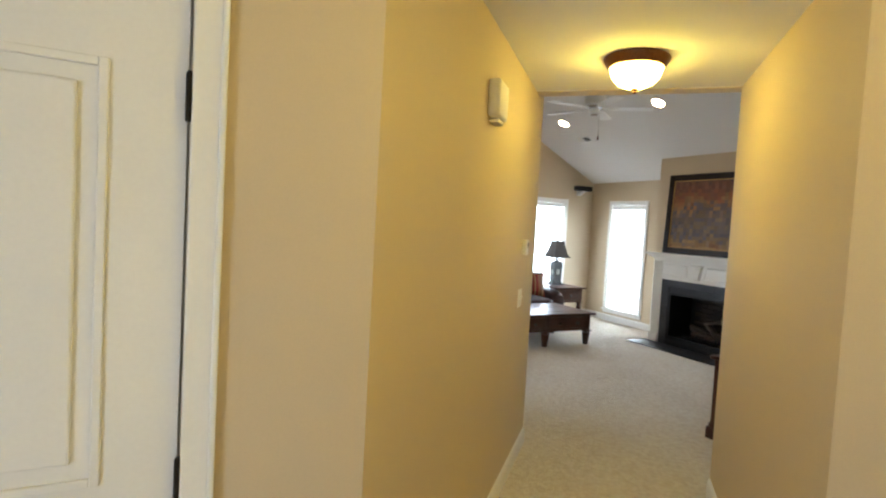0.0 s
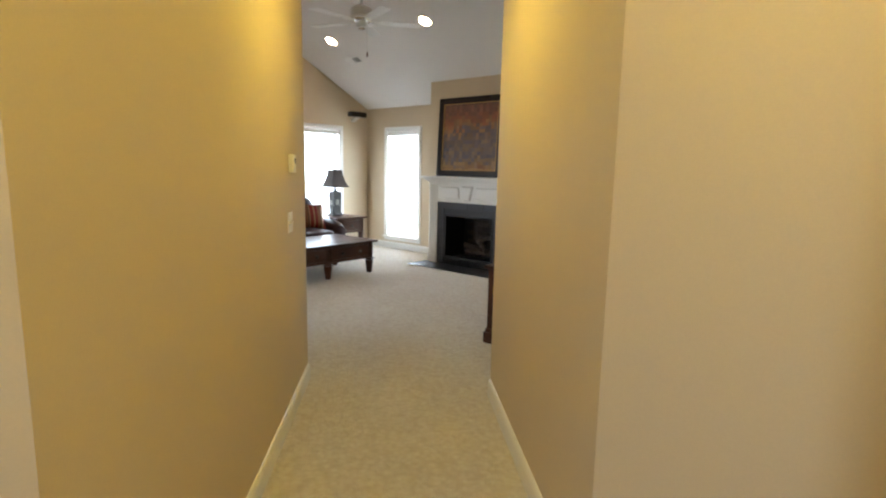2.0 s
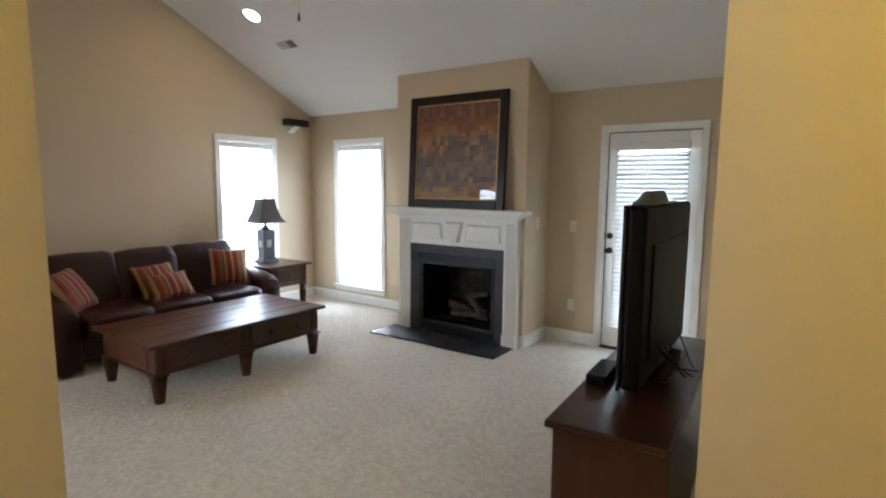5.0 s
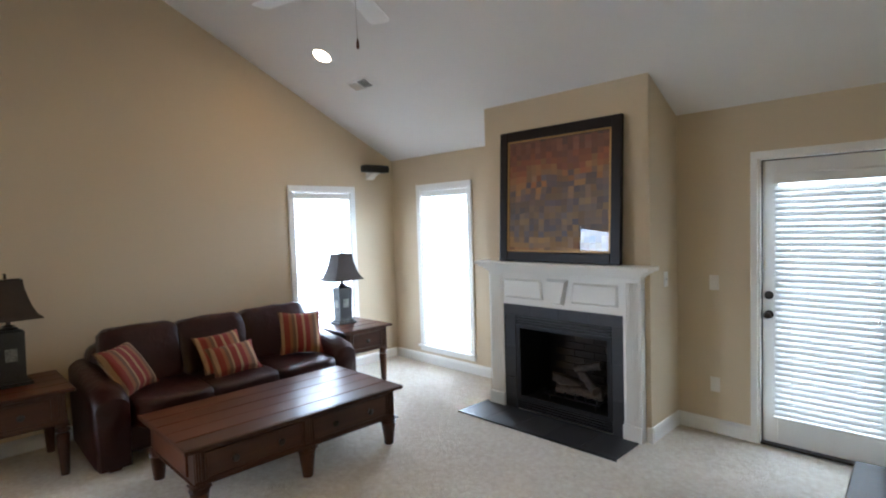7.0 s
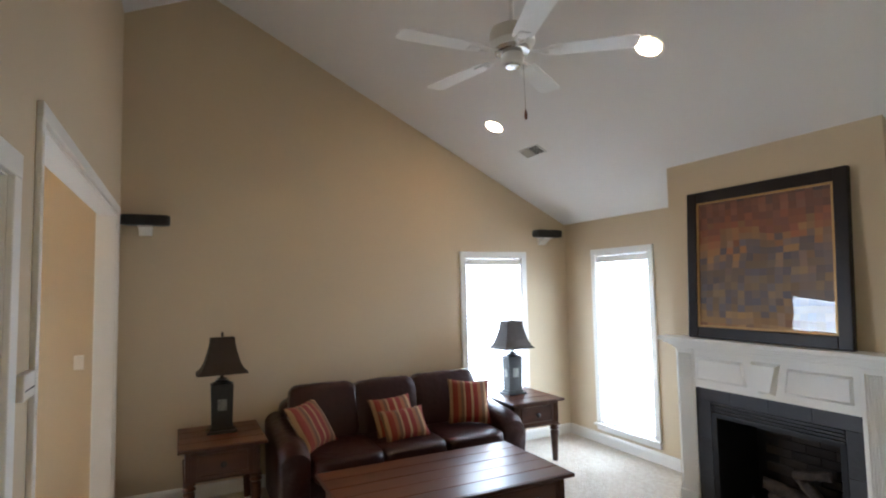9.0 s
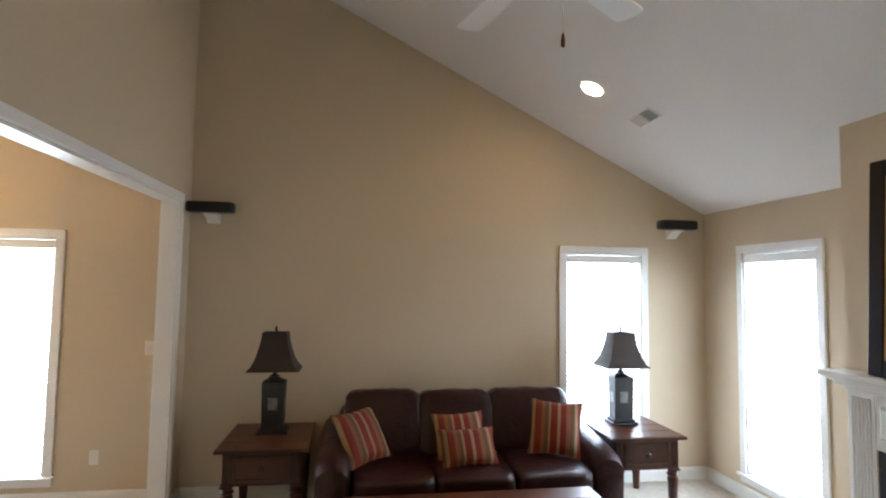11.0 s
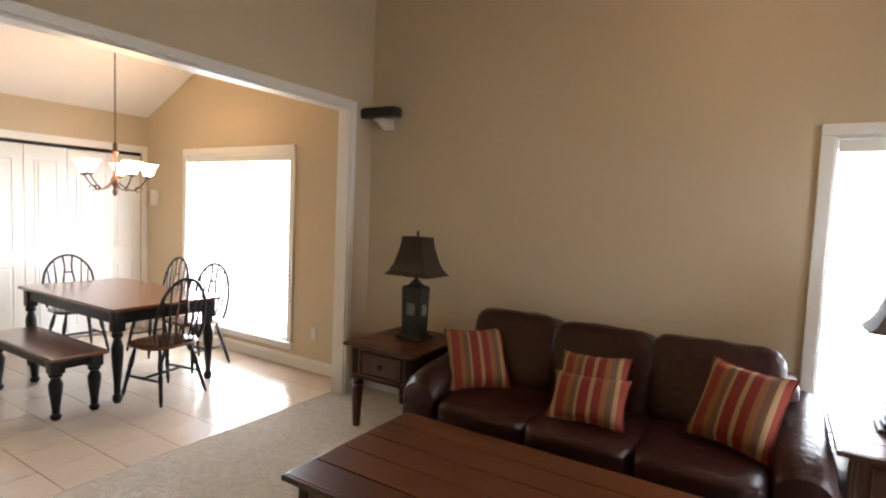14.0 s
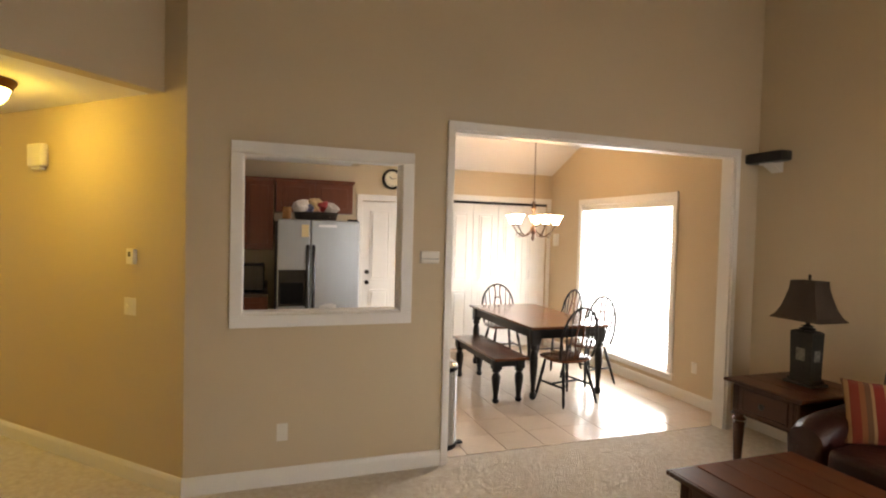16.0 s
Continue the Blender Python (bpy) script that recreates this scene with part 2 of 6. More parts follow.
def wall(name, a, b, thick, top, holes=(), z0=0.0, mat=None, label="beige painted wall", breaks=()):
    """A wall from plan point a to b, its seen face on that line and its body on the left of it by thick; top(u) is its height at u metres,
    holes are (u0, u1, z0, z1) openings through it."""
    a, b = Vector((*a, 0)), Vector((*b, 0))
    d = (b - a).normalized()
    n = Vector((-d.y, d.x, 0))
    length = (b - a).length
    us = sorted({0.0, length, *breaks, *[u for h in holes for u in h[:2]]})
    bm = bmesh.new()
    for u0, u1 in zip(us, us[1:]):
        cuts = sorted((h[2], h[3]) for h in holes if h[0] < u1 - 1e-6 and h[1] > u0 + 1e-6)
        zs, low = [], z0
        for c0, c1 in cuts:
            if c0 > low + 1e-6:
                zs.append((low, low, c0, c0))
            low = c1
        zs.append((low, low, top(u0), top(u1)))
        for l0, l1, h0, h1 in zs:
            ps = [a + d * u + n * w + Vector((0, 0, z)) for (u, z) in ((u0, l0), (u1, l1), (u1, h1), (u0, h0)) for w in (0, thick)]
            v = [bm.verts.new(p) for p in ps]
            for q in ((0, 2, 4, 6), (1, 3, 5, 7), (0, 1, 3, 2), (2, 3, 5, 4), (4, 5, 7, 6), (6, 7, 1, 0)):
                bm.faces.new([v[i] for i in q])
    return structure(name, bm, mat or WALL, label, "wall")


# ---- the shell ----
NY, EX, EN, SY, RIDGE = 4.64, 5.64, 5.485, -3.5, 0.66
HALL_Z = 2.48
MOUTH = 4.565


def roof(y):
    return 2.47 + 0.50 * (NY - y) if y > RIDGE else 2.55 + 0.4567 * (y - SY)


# west wall: runs along the sofa and on into the dining room
wall("wall_west", (0, SY - 0.12), (0, NY + 0.15), 0.15, lambda u: roof(min(max(u + SY - 0.12, SY), NY)) + 0.02,
     [(3.255 - SY + 0.12, 3.99 - SY + 0.12, 0.22, 2.07), (-2.674 - SY + 0.12, -0.99 - SY + 0.12, 0.235, 2.088)],
     label="beige painted gable wall with two windows", breaks=(RIDGE - SY + 0.12,))
# north wall: narrow window, chimney, patio door
wall("wall_north", (-0.0, NY), (EX + 0.12, NY), 0.15, lambda u: 2.49, [(0.528, 1.278, 0.22, 2.07), (4.105, 4.935, 0.0, 2.072)],
     label="beige painted wall with a window and a patio door")
wall("wall_east", (EN, NY), (EX, 0.63), 0.12, lambda u: roof(NY - u) + 0.02, label="beige painted side wall", breaks=())
wall("wall_kitchen", (MOUTH, 0), (0, 0), 0.12, lambda u: 4.19, [(MOUTH - 2.86, MOUTH - 0.27, 0.0, 2.385), (MOUTH - 4.24, MOUTH - 3.225, 1.11, 2.12)],
     label="beige painted wall with a wide opening and a pass-through")
# the hall runs off at 45 degrees
wall("wall_hall_1", (6.452, -1.887), (MOUTH, 0), 0.12, lambda u: 4.3 if u > 2.4675 else HALL_Z, breaks=(2.467, 2.468), label="beige painted hall wall")
wall("wall_hall_2", (EX, 0.63), (6.89, -0.62), 0.12, lambda u: HALL_Z, label="beige painted hall wall")
wall("wall_header", (4.707, -0.143), (5.66, 0.81), -0.12, lambda u: 4.55, z0=HALL_Z - 0.004, label="beige painted wall over the hall's mouth")
wall("wall_vestibule_1", (6.452, -3.9), (6.452, -1.887), 0.12, lambda u: HALL_Z, [(3.9 - 3.083, 3.9 - 2.313, 0, 2.10)], label="beige painted wall with a white door")
wall("wall_vestibule_2", (6.89, -0.62), (9.2, -0.62), 0.12, lambda u: HALL_Z)
wall("wall_vestibule_3", (7.585, -1.08), (9.2, -1.08), 0.46, lambda u: HALL_Z)
wall("wall_vestibule_4", (9.2, -0.5), (9.2, -3.9), 0.12, lambda u: HALL_Z, label="beige painted entry wall")
wall("wall_vestibule_5", (9.32, -3.9), (6.3, -3.9), 0.12, lambda u: HALL_Z, [(0.6, 1.7, 0.3, 2.1)], label="beige painted entry wall with a window opening")
# dining room and kitchen
wall("wall_south", (5.3, SY), (-0.15, SY), 0.12, lambda u: 2.57, [(5.3 - 1.64, 5.3 - 0.07, 0, 2.12), (5.3 - 2.84, 5.3 - 2.0, 0, 2.06)],
     label="beige painted wall with closet doors and a back door")
wall("wall_kitchen_east", (5.18, -0.86), (5.18, SY), 0.12, lambda u: 2.5)
wall("wall_kitchen_gable", (3.02, SY), (3.02, -0.12), 0.1, lambda u: roof(SY + u) + 0.01, z0=2.5, label="beige painted gable over the kitchen")

bm = bmesh.new()
for y0, y1 in ((RIDGE, NY + 0.15), (SY - 0.12, RIDGE)):
    ps = [(x, y, z) for x, y, z in ((-0.15, y0, roof(y0 if y0 < RIDGE else RIDGE + 1e-6)), (EX + 0.3, y0, roof(y0 if y0 < RIDGE else RIDGE + 1e-6)),
                                    (EX + 0.3, y1, roof(y1 - (1e-6 if y1 == RIDGE else 0))), (-0.15, y1, roof(y1 - (1e-6 if y1 == RIDGE else 0))))]
    lo = [bm.verts.new(p) for p in ps]
    hi = [bm.verts.new((p[0], p[1], p[2] + 0.1)) for p in ps]
    bm.faces.new(lo)
    bm.faces.new(hi)
    for i in range(4):
        bm.faces.new((lo[i], lo[(i + 1) % 4], hi[(i + 1) % 4], hi[i]))
structure("ceiling_vault", bm, CEIL, "white painted vaulted ceiling", "ceiling")
bm = prism(bmesh.new(), [(4.675, -0.205), (5.69, 0.81), (5.78, 0.72), (6.97, -0.55), (7.0, -0.45), (9.32, -0.45), (9.32, -4.02), (6.34, -4.02), (6.34, -1.87)], HALL_Z, HALL_Z + 0.1)
structure("ceiling_hall", bm, CEIL, "white painted flat hall ceiling", "ceiling")
structure("ceiling_kitchen", prism(bmesh.new(), [(3.02, SY), (5.24, SY), (5.24, -0.99), (4.37, -0.12), (3.02, -0.12)], 2.5, 2.58), CEIL, "white painted flat kitchen ceiling", "ceiling")

bm = bmesh.new()
prism(bm, [(-0.15, -0.1), (4.5, -0.1), (6.28, -1.88), (6.28, -4.02), (9.32, -4.02), (9.32, -0.45), (7.0, -0.45), (EX + 0.12, 0.85), (EX + 0.12, NY + 0.15), (-0.15, NY + 0.15)], -0.12, 0.0)
structure("floor_carpet", bm, CARPET, "beige plush wall-to-wall carpet", "carpet")
floor_tile = structure("floor_tile", prism(bmesh.new(), [(-0.15, SY - 0.12), (5.3, SY - 0.12), (5.3, -0.9), (4.5, -0.1), (-0.15, -0.1)], -0.13, -0.012), GROUT, "pale ceramic tile floor with fine joints", "tile floor")

SKYGLOW = bpy.data.materials.new("overcast_brightness")
SKYGLOW.use_nodes = True
sg = SKYGLOW.node_tree.nodes["Principled BSDF"]
sg.inputs["Base Color"].default_value = (0.8, 0.85, 0.9, 1)
sg.inputs["Emission Color"].default_value = (0.93, 0.97, 1.0, 1)
sg.inputs["Emission Strength"].default_value = 3.0
for q in ((-0.95, -0.93, -4.2, 5.6, -0.5, 3.6), (-0.9, 6.4, 5.6, 5.62, -0.5, 3.6), (6.6, 9.8, -4.72, -4.7, -0.2, 3.0)):
    structure("backdrop", blk(*q), SKYGLOW, "plain bright overcast distance outside the windows", "backdrop")


# ---- trim, windows and doors of the setting ----
CX0, CX1, CY = 1.979, 3.529, 4.14


def skirting(name, a, b):
    """A baseboard along the seen face of a wall from a to b, on the right of that line."""
    a, b = Vector((*a, 0)), Vector((*b, 0))
    d = (b - a).normalized()
    n = Vector((d.y, -d.x, 0))
    prof = ((0, 0.001), (0.016, 0.001), (0.016, 0.085), (0.012, 0.1), (0.006, 0.112), (0, 0.115))
    bm = bmesh.new()
    ends = [[bm.verts.new(p + n * (w - 0.001) + Vector((0, 0, z))) for w, z in prof] for p in (a, b)]
    k = len(prof)
    for i in range(k):
        bm.faces.new((ends[0][i], ends[0][(i + 1) % k], ends[1][(i + 1) % k], ends[1][i]))
    bm.faces.new(ends[0])
    bm.faces.new(ends[1][::-1])
    return structure(name, bm, TRIM, "white painted wooden baseboard", "baseboard")


for a, b in (((0, 0.016), (0, NY - 0.016)), ((0, NY), (CX0, NY)), ((CX1, NY), (4.055, NY)), ((4.985, NY), (EN, NY)), ((EN, NY - 0.016), (EX, 0.63)),
             ((MOUTH + 0.006, 0), (2.905, 0)), ((0.215, 0), (0, 0)), ((6.452, -1.887), (MOUTH, 0)), ((EX, 0.63), (6.89, -0.62)), ((6.452, -2.243), (6.452, -1.887)),
             ((6.89, -0.62), (7.585, -0.62)), ((7.585, -1.08), (9.2, -1.08)), ((0, SY), (0, -0.12)), ((2.0, SY), (1.70, SY)),
             ((CX1, CY + 0.016), (CX1, NY)), ((CX1 - 0.03, CY), (CX1 + 0.016, CY)), ((CX0, NY), (CX0, CY))):
    skirting("baseboard", a, b)


def slat_mesh(w, name, mat):
    bm = bmesh.new()
    prof = [(-0.025, 0), (-0.012, 0.0028), (0, 0.0036), (0.012, 0.0028), (0.025, 0)]
    rows = [[bm.verts.new((x, y, z + dz)) for y, z in prof] for x in (-w / 2, w / 2) for dz in (0, -0.0022)]
    a0, a1, b0, b1 = rows
    for i in range(4):
        bm.faces.new((a0[i], a0[i + 1], b0[i + 1], b0[i]))
        bm.faces.new((a1[i], a1[i + 1], b1[i + 1], b1[i]))
        bm.faces.new((a0[i], a0[i + 1], a1[i + 1], a1[i]))
        bm.faces.new((b0[i], b0[i + 1], b1[i + 1], b1[i]))
    for i in (0, 4):
        bm.faces.new((a0[i], a1[i], b1[i], b0[i]))
    return mesh_of(bm, name, mat)


def blind(m, w, h, tilt, label, mat, pitch=0.043):
    """A slatted blind; local x runs along the wall, y outwards, z up from the sill."""
    t = thing("window_blind", m, label, "blind", "window blinds")
    part("headrail", blk(-w / 2, w / 2, -0.028, 0.028, h - 0.05, h, 0.004), TRIM, t)
    part("valance", blk(-w / 2, w / 2, -0.036, -0.03, h - 0.068, h - 0.002, 0.002), TRIM, t)
    part("bottom_rail", blk(-w / 2, w / 2, -0.024, 0.024, 0.012, 0.03, 0.004), TRIM, t)
    me = slat_mesh(w - 0.01, "slat", mat)
    n = int((h - 0.09) / pitch)
    for i in range(n):
        s = part("slat", me, None, t)
        s.matrix_basis = pose(0, 0, 0.055 + i * pitch, tilt + 3 * math.sin(i * 1.7), 0, 0.15 * math.sin(i * 2.3))
    for x in (-w * 0.33, w * 0.33):
        part("ladder_cord", tube(bmesh.new(), [(x, -0.027, 0.02), (x, -0.027, h - 0.04)], 0.0012, 5), TRIM, t)
    part("pull_cord", tube(bmesh.new(), [(w * 0.43, -0.034, h - 0.04), (w * 0.43, -0.036, h * 0.45)], 0.0016, 5), TRIM, t)
    part("cord_tassel", lathe(bmesh.new(), [(0.003, 0.03), (0.007, 0.02), (0.008, 0)][::-1], 8, (w * 0.43, -0.036, h * 0.45 - 0.03)), TRIM, t)
    return t


def window(name, m, w, h, label, tilt, blind_label, twin=False):
    """A sash window in an opening w by h; local x along the wall, y outwards, z up from the opening's bottom."""
    t = thing(name, m, label, "window", kind="structure")
    c = 0.066
    part("casing_side", blk(-w / 2 - c, -w / 2 - 0.001, -0.019, 0.001, -0.02, h + 0.001, 0.004), TRIM, t)
    part("casing_side", blk(w / 2 + 0.001, w / 2 + c, -0.019, 0.001, -0.02, h + 0.001, 0.004), TRIM, t)
    part("casing_head", blk(-w / 2 - c, w / 2 + c, -0.021, 0.001, h + 0.001, h + c, 0.004), TRIM, t)
    part("sill", blk(-w / 2 - c - 0.015, w / 2 + c + 0.015, -0.05, 0.12, -0.022, 0.002, 0.005), TRIM, t)
    part("apron", blk(-w / 2 - c, w / 2 + c, -0.017, 0.001, -0.075, -0.023, 0.004), TRIM, t)
    for x0, x1 in ((-w / 2, -w / 2 + 0.012), (w / 2 - 0.012, w / 2)):
        part("jamb", blk(x0, x1, 0.0, 0.14, 0.002, h), TRIM, t)
    part("jamb_head", blk(-w / 2 + 0.012, w / 2 - 0.012, 0.0, 0.14, h - 0.012, h), TRIM, t)
    cols = [(-w / 2 + 0.014, w / 2 - 0.014)] if not twin else [(-w / 2 + 0.014, -0.02), (0.02, w / 2 - 0.014)]
    if twin:
        part("mullion", blk(-0.019, 0.019, 0.06, 0.14, 0.003, h - 0.013), TRIM, t)
    for x0, x1 in cols:
        for z0, z1, y in ((0.004, h / 2 + 0.02, 0.075), (h / 2 - 0.02, h - 0.014, 0.107)):
            bm = bmesh.new()
            f = 0.038
            box(bm, x0, x0 + f, y, y + 0.03, z0, z1)
            box(bm, x1 - f, x1, y, y + 0.03, z0, z1)
            box(bm, x0 + f, x1 - f, y, y + 0.03, z0, z0 + f)
            box(bm, x0 + f, x1 - f, y, y + 0.03, z1 - f, z1)
            sash = part("sash", bm, TRIM, t)
            g = part("pane", blk(x0 + f, x1 - f, y + 0.012, y + 0.016, z0 + f, z1 - f), GLASS, sash)
            g.visible_shadow = False
    blind(m @ pose(0, 0.034, 0), w - 0.03, h - 0.016, tilt, blind_label, SLAT)
    return t


window("window_1", pose(0, 3.6225, 0.22, 0, 0, 90), 0.735, 1.85, "white-cased sash window beside the sofa", 22, "white slatted blind lowered and half open")
window("window_2", pose(0.903, NY, 0.22), 0.75, 1.85, "white-cased sash window beside the fireplace", 22, "white slatted blind lowered and half open")
window("window_3", pose(0, -1.832, 0.235, 0, 0, 90), 1.684, 1.853, "wide white-cased window in the dining room", 20, "wide white slatted blind lowered and half open")

# cased openings
op = thing("trim_opening", pose(0, 0, 0), "white painted casing round the wide dining opening", "trim", kind="structure")
for x0, x1 in ((2.861, 2.903), (0.222, 0.269)):
    part("casing_side", blk(x0, x1, -0.001, 0.02, 0.0, 2.386, 0.004), TRIM, op)
part("casing_head", blk(0.222, 2.903, -0.001, 0.022, 2.386, 2.446, 0.004), TRIM, op)
for x0, x1 in ((2.845, 2.86), (0.27, 0.285)):
    part("jamb", blk(x0, x1, -0.121, 0.001, 0.0, 2.385), TRIM, op)
part("jamb_head", blk(0.285, 2.845, -0.121, 0.001, 2.37, 2.385), TRIM, op)
for x0, x1 in ((2.861, 2.93), (0.215, 0.269)):
    part("casing_side", blk(x0, x1, -0.14, -0.119, 0.0, 2.386, 0.004), TRIM, op)
pt = thing("trim_pass_through", pose(0, 0, 0), "white painted casing round the kitchen pass-through", "trim", kind="structure")
for x0, x1 in ((3.143, 3.224), (4.241, 4.315)):
    part("casing_side", blk(x0, x1, -0.001, 0.02, 1.109, 2.121, 0.004), TRIM, pt)
part("casing_head", blk(3.143, 4.315, -0.001, 0.021, 2.121, 2.196, 0.004), TRIM, pt)
part("casing_foot", blk(3.143, 4.315, -0.001, 0.021, 1.03, 1.109, 0.004), TRIM, pt)
for x0, x1 in ((3.225, 3.229), (4.236, 4.24)):
    part("jamb", blk(x0, x1, -0.121, 0.001, 1.125, 2.116), TRIM, pt)
part("jamb_head", blk(3.225, 4.24, -0.121, 0.001, 2.116, 2.12), TRIM, pt)
part("sill", blk(3.225, 4.24, -0.121, 0.001, 1.11, 1.125), TRIM, pt)


def knob(parent, x, y, z, out, mat=None, r=0.027):
    """A round door knob on a rose; out is the way it stands off, -1 or 1 along y."""
    m = pose(0, 0, 0, 90 if out < 0 else -90)
    return part("knob", lathe(bmesh.new(), [(0.03, 0), (0.03, 0.006), (0.011, 0.009), (0.011, 0.032), (r * 0.8, 0.036), (r, 0.05), (r * 0.8, 0.064), (r * 0.3, 0.068)], 16, (x, y, z), m), mat or BRONZE, parent, "dark bronze knob", True)


# patio door
pd = thing("door_1", pose(0.015, NY, 0), "closed white patio door with a full glass light", "door", kind="structure")
bm = bmesh.new()
for q in ((4.105, 4.205, 0.02, 2.062), (4.805, 4.905, 0.02, 2.062)):
    box(bm, q[0], q[1], 0.035, 0.08, q[2], q[3], 0.003)
for q in ((0.02, 0.215), (1.95, 2.062)):
    box(bm, 4.205, 4.805, 0.035, 0.08, q[0], q[1], 0.003)
leaf = part("leaf", bm, TRIM, pd)
bm = bmesh.new()
for q in ((4.195, 4.215, 0.205, 1.96), (4.795, 4.815, 0.205, 1.96)):
    box(bm, q[0], q[1], 0.024, 0.036, q[2], q[3], 0.004)
for q in ((0.2, 0.22), (1.945, 1.965)):
    box(bm, 4.215, 4.795, 0.024, 0.036, q[0], q[1], 0.004)
part("glazing_bead", bm, TRIM, leaf)
g = part("pane", blk(4.205, 4.805, 0.055, 0.06, 0.215, 1.95), GLASS, leaf)
g.visible_shadow = False
for x0, x1 in ((4.042, 4.089), (4.921, 4.968)):
    part("casing_side", blk(x0, x1, -0.02, 0.001, 0.0, 2.073, 0.004), TRIM, pd)
part("casing_head", blk(4.042, 4.968, -0.022, 0.001, 2.073, 2.124, 0.004), TRIM, pd)
for x0, x1 in ((4.09, 4.103), (4.907, 4.92)):
    part("jamb", blk(x0, x1, 0.0, 0.14, 0.0, 2.072), TRIM, pd)
part("jamb_head", blk(4.103, 4.907, 0.0, 0.14, 2.064, 2.072), TRIM, pd)
# thin dark strips stand in for the shadow line round the leaf
GAP_SHADE = surface("dark_leaf_gap_shade", (0.02, 0.017, 0.015), 0.7)
for q in ((4.1025, 4.109, 0.02, 2.06), (4.901, 4.9075, 0.02, 2.06), (4.109, 4.901, 2.0545, 2.062)):
    part("gap_shade_strip", blk(q[0], q[1], 0.026, 0.0348, q[2], q[3]), GAP_SHADE, pd, "dark strip standing for the shadow between leaf and jamb")
part("threshold", blk(4.103, 4.907, -0.01, 0.15, 0.0, 0.018, 0.004), BRONZE, pd, "dark bronze threshold")
knob(pd, 4.15, 0.035, 0.955, -1)
part("deadbolt", lathe(bmesh.new(), [(0.03, 0), (0.03, 0.012), (0.024, 0.016), (0.008, 0.018)], 16, (4.15, 0.035, 1.095), pose(0, 0, 0, 90)), BRONZE, pd, "dark bronze deadbolt", True)
for z in (0.955, 1.095):
    part("strike_plate", blk(4.088, 4.106, 0.01, 0.034, z - 0.03, z + 0.03), BRONZE, pd)
for z in (0.25, 1.02, 1.79):
    part("hinge", lathe(bmesh.new(), [(0.008, 0), (0.008, 0.1)], 10, (4.912, 0.022, z)), BRONZE, pd, "dark bronze hinge")
blind(pose(4.52, NY + 0.008, 0.2), 0.635, 1.755, 70, "white slatted door blind lowered and closed", SLAT_CLOSED, 0.042)


def panel_leaf(w, h, rows, cols=1, st=0.1, field=0.03):
    """A moulded white door leaf, its face towards -y: field, and raised panels inside grooves."""
    bm = box(bmesh.new(), 0, w, 0, 0.035, 0, h, 0.002)
    cw = (w - st * (cols + 1)) / cols
    for c in range(cols):
        x0 = st + c * (cw + st)
        for z0, z1 in rows:
            for k, (i, p) in enumerate(((0, 0.009), (field, 0.012))):
                fr = 0.018 if k == 0 else 0
                if k == 0:
                    for q in ((x0, x0 + fr, z0, z1), (x0 + cw - fr, x0 + cw, z0, z1)):
                        box(bm, q[0], q[1], -p, 0.001, q[2], q[3], 0.003)
                    for q in ((z0, z0 + fr), (z1 - fr, z1)):
                        box(bm, x0 + fr, x0 + cw - fr, -p, 0.001, q[0], q[1], 0.003)
                else:
                    box(bm, x0 + i, x0 + cw - i, -p, 0.001, z0 + i, z1 - i, 0.006)
    return bm


# hall door
hd = thing("door_2", pose(6.452, -2.313, 0, 0, 0, 90), "closed white two-panel hall door", "door", kind="structure")
m = pose(-0.77, 0.012, 0.012)
bm = panel_leaf(0.765, 2.08, [(0.15, 0.86), (0.98, 1.862)], 1, 0.145, 0.052)
bm.transform(m)
part("leaf", bm, TRIM, hd)
for x0, x1 in ((0.001, 0.07), (-0.84, -0.771)):
    bm = blk(x0, x1, -0.016, 0.001, 0, 2.101, 0.004)
    box(bm, min(x0, x1) + 0.055 if x0 > 0 else x0, x1 if x0 > 0 else x0 + 0.028, -0.024, -0.012, 0, 2.101, 0.004)
    part("casing_side", bm, TRIM, hd)
part("casing_head", blk(-0.84, 0.07, -0.017, 0.001, 2.101, 2.185, 0.004), TRIM, hd)
for z in (0.24, 0.93, 1.765):
    part("hinge", lathe(bmesh.new(), [(0.008, 0), (0.009, 0.003), (0.009, 0.1), (0.006, 0.106)], 10, (-0.002, -0.004, z)), BRONZE, hd, "dark bronze hinge")
knob(hd, -0.7, 0.012, 0.95, -1)

# closet bifold doors of the dining room
bd = thing("door_3", pose(1.64, SY, 0, 0, 0, 180), "closed white panelled bifold closet doors", "closet door", kind="structure")
for i in range(4):
    bm = panel_leaf(0.388, 2.07, [(0.14, 0.83), (0.97, 1.93)], 1, 0.085, 0.035)
    bm.transform(pose(0.004 + i * 0.392, 0.02, 0.012))
    lf = part("leaf", bm, TRIM, bd)
    if i in (1, 2):
        part("knob", lathe(bmesh.new(), [(0.008, 0), (0.008, 0.015), (0.018, 0.02), (0.018, 0.03), (0.006, 0.034)], 12, (0.19 + i * 0.392, 0.02, 0.95), pose(0, 0, 0, 90)), PLASTIC, lf, "small pale round knob", True)
part("track", blk(0.0, 1.57, 0.015, 0.06, 2.088, 2.119), BLACK_METAL, bd, "dark metal track")
for x0, x1 in ((-0.065, -0.001), (1.571, 1.635)):
    part("casing_side", blk(x0, x1, -0.018, 0.001, 0, 2.121, 0.004), TRIM, bd)
part("casing_head", blk(-0.065, 1.635, -0.02, 0.001, 2.121, 2.2, 0.004), TRIM, bd)
part("closet_back", blk(-0.1, 1.67, 0.125, 0.135, 0, 2.3), TRIM, bd)

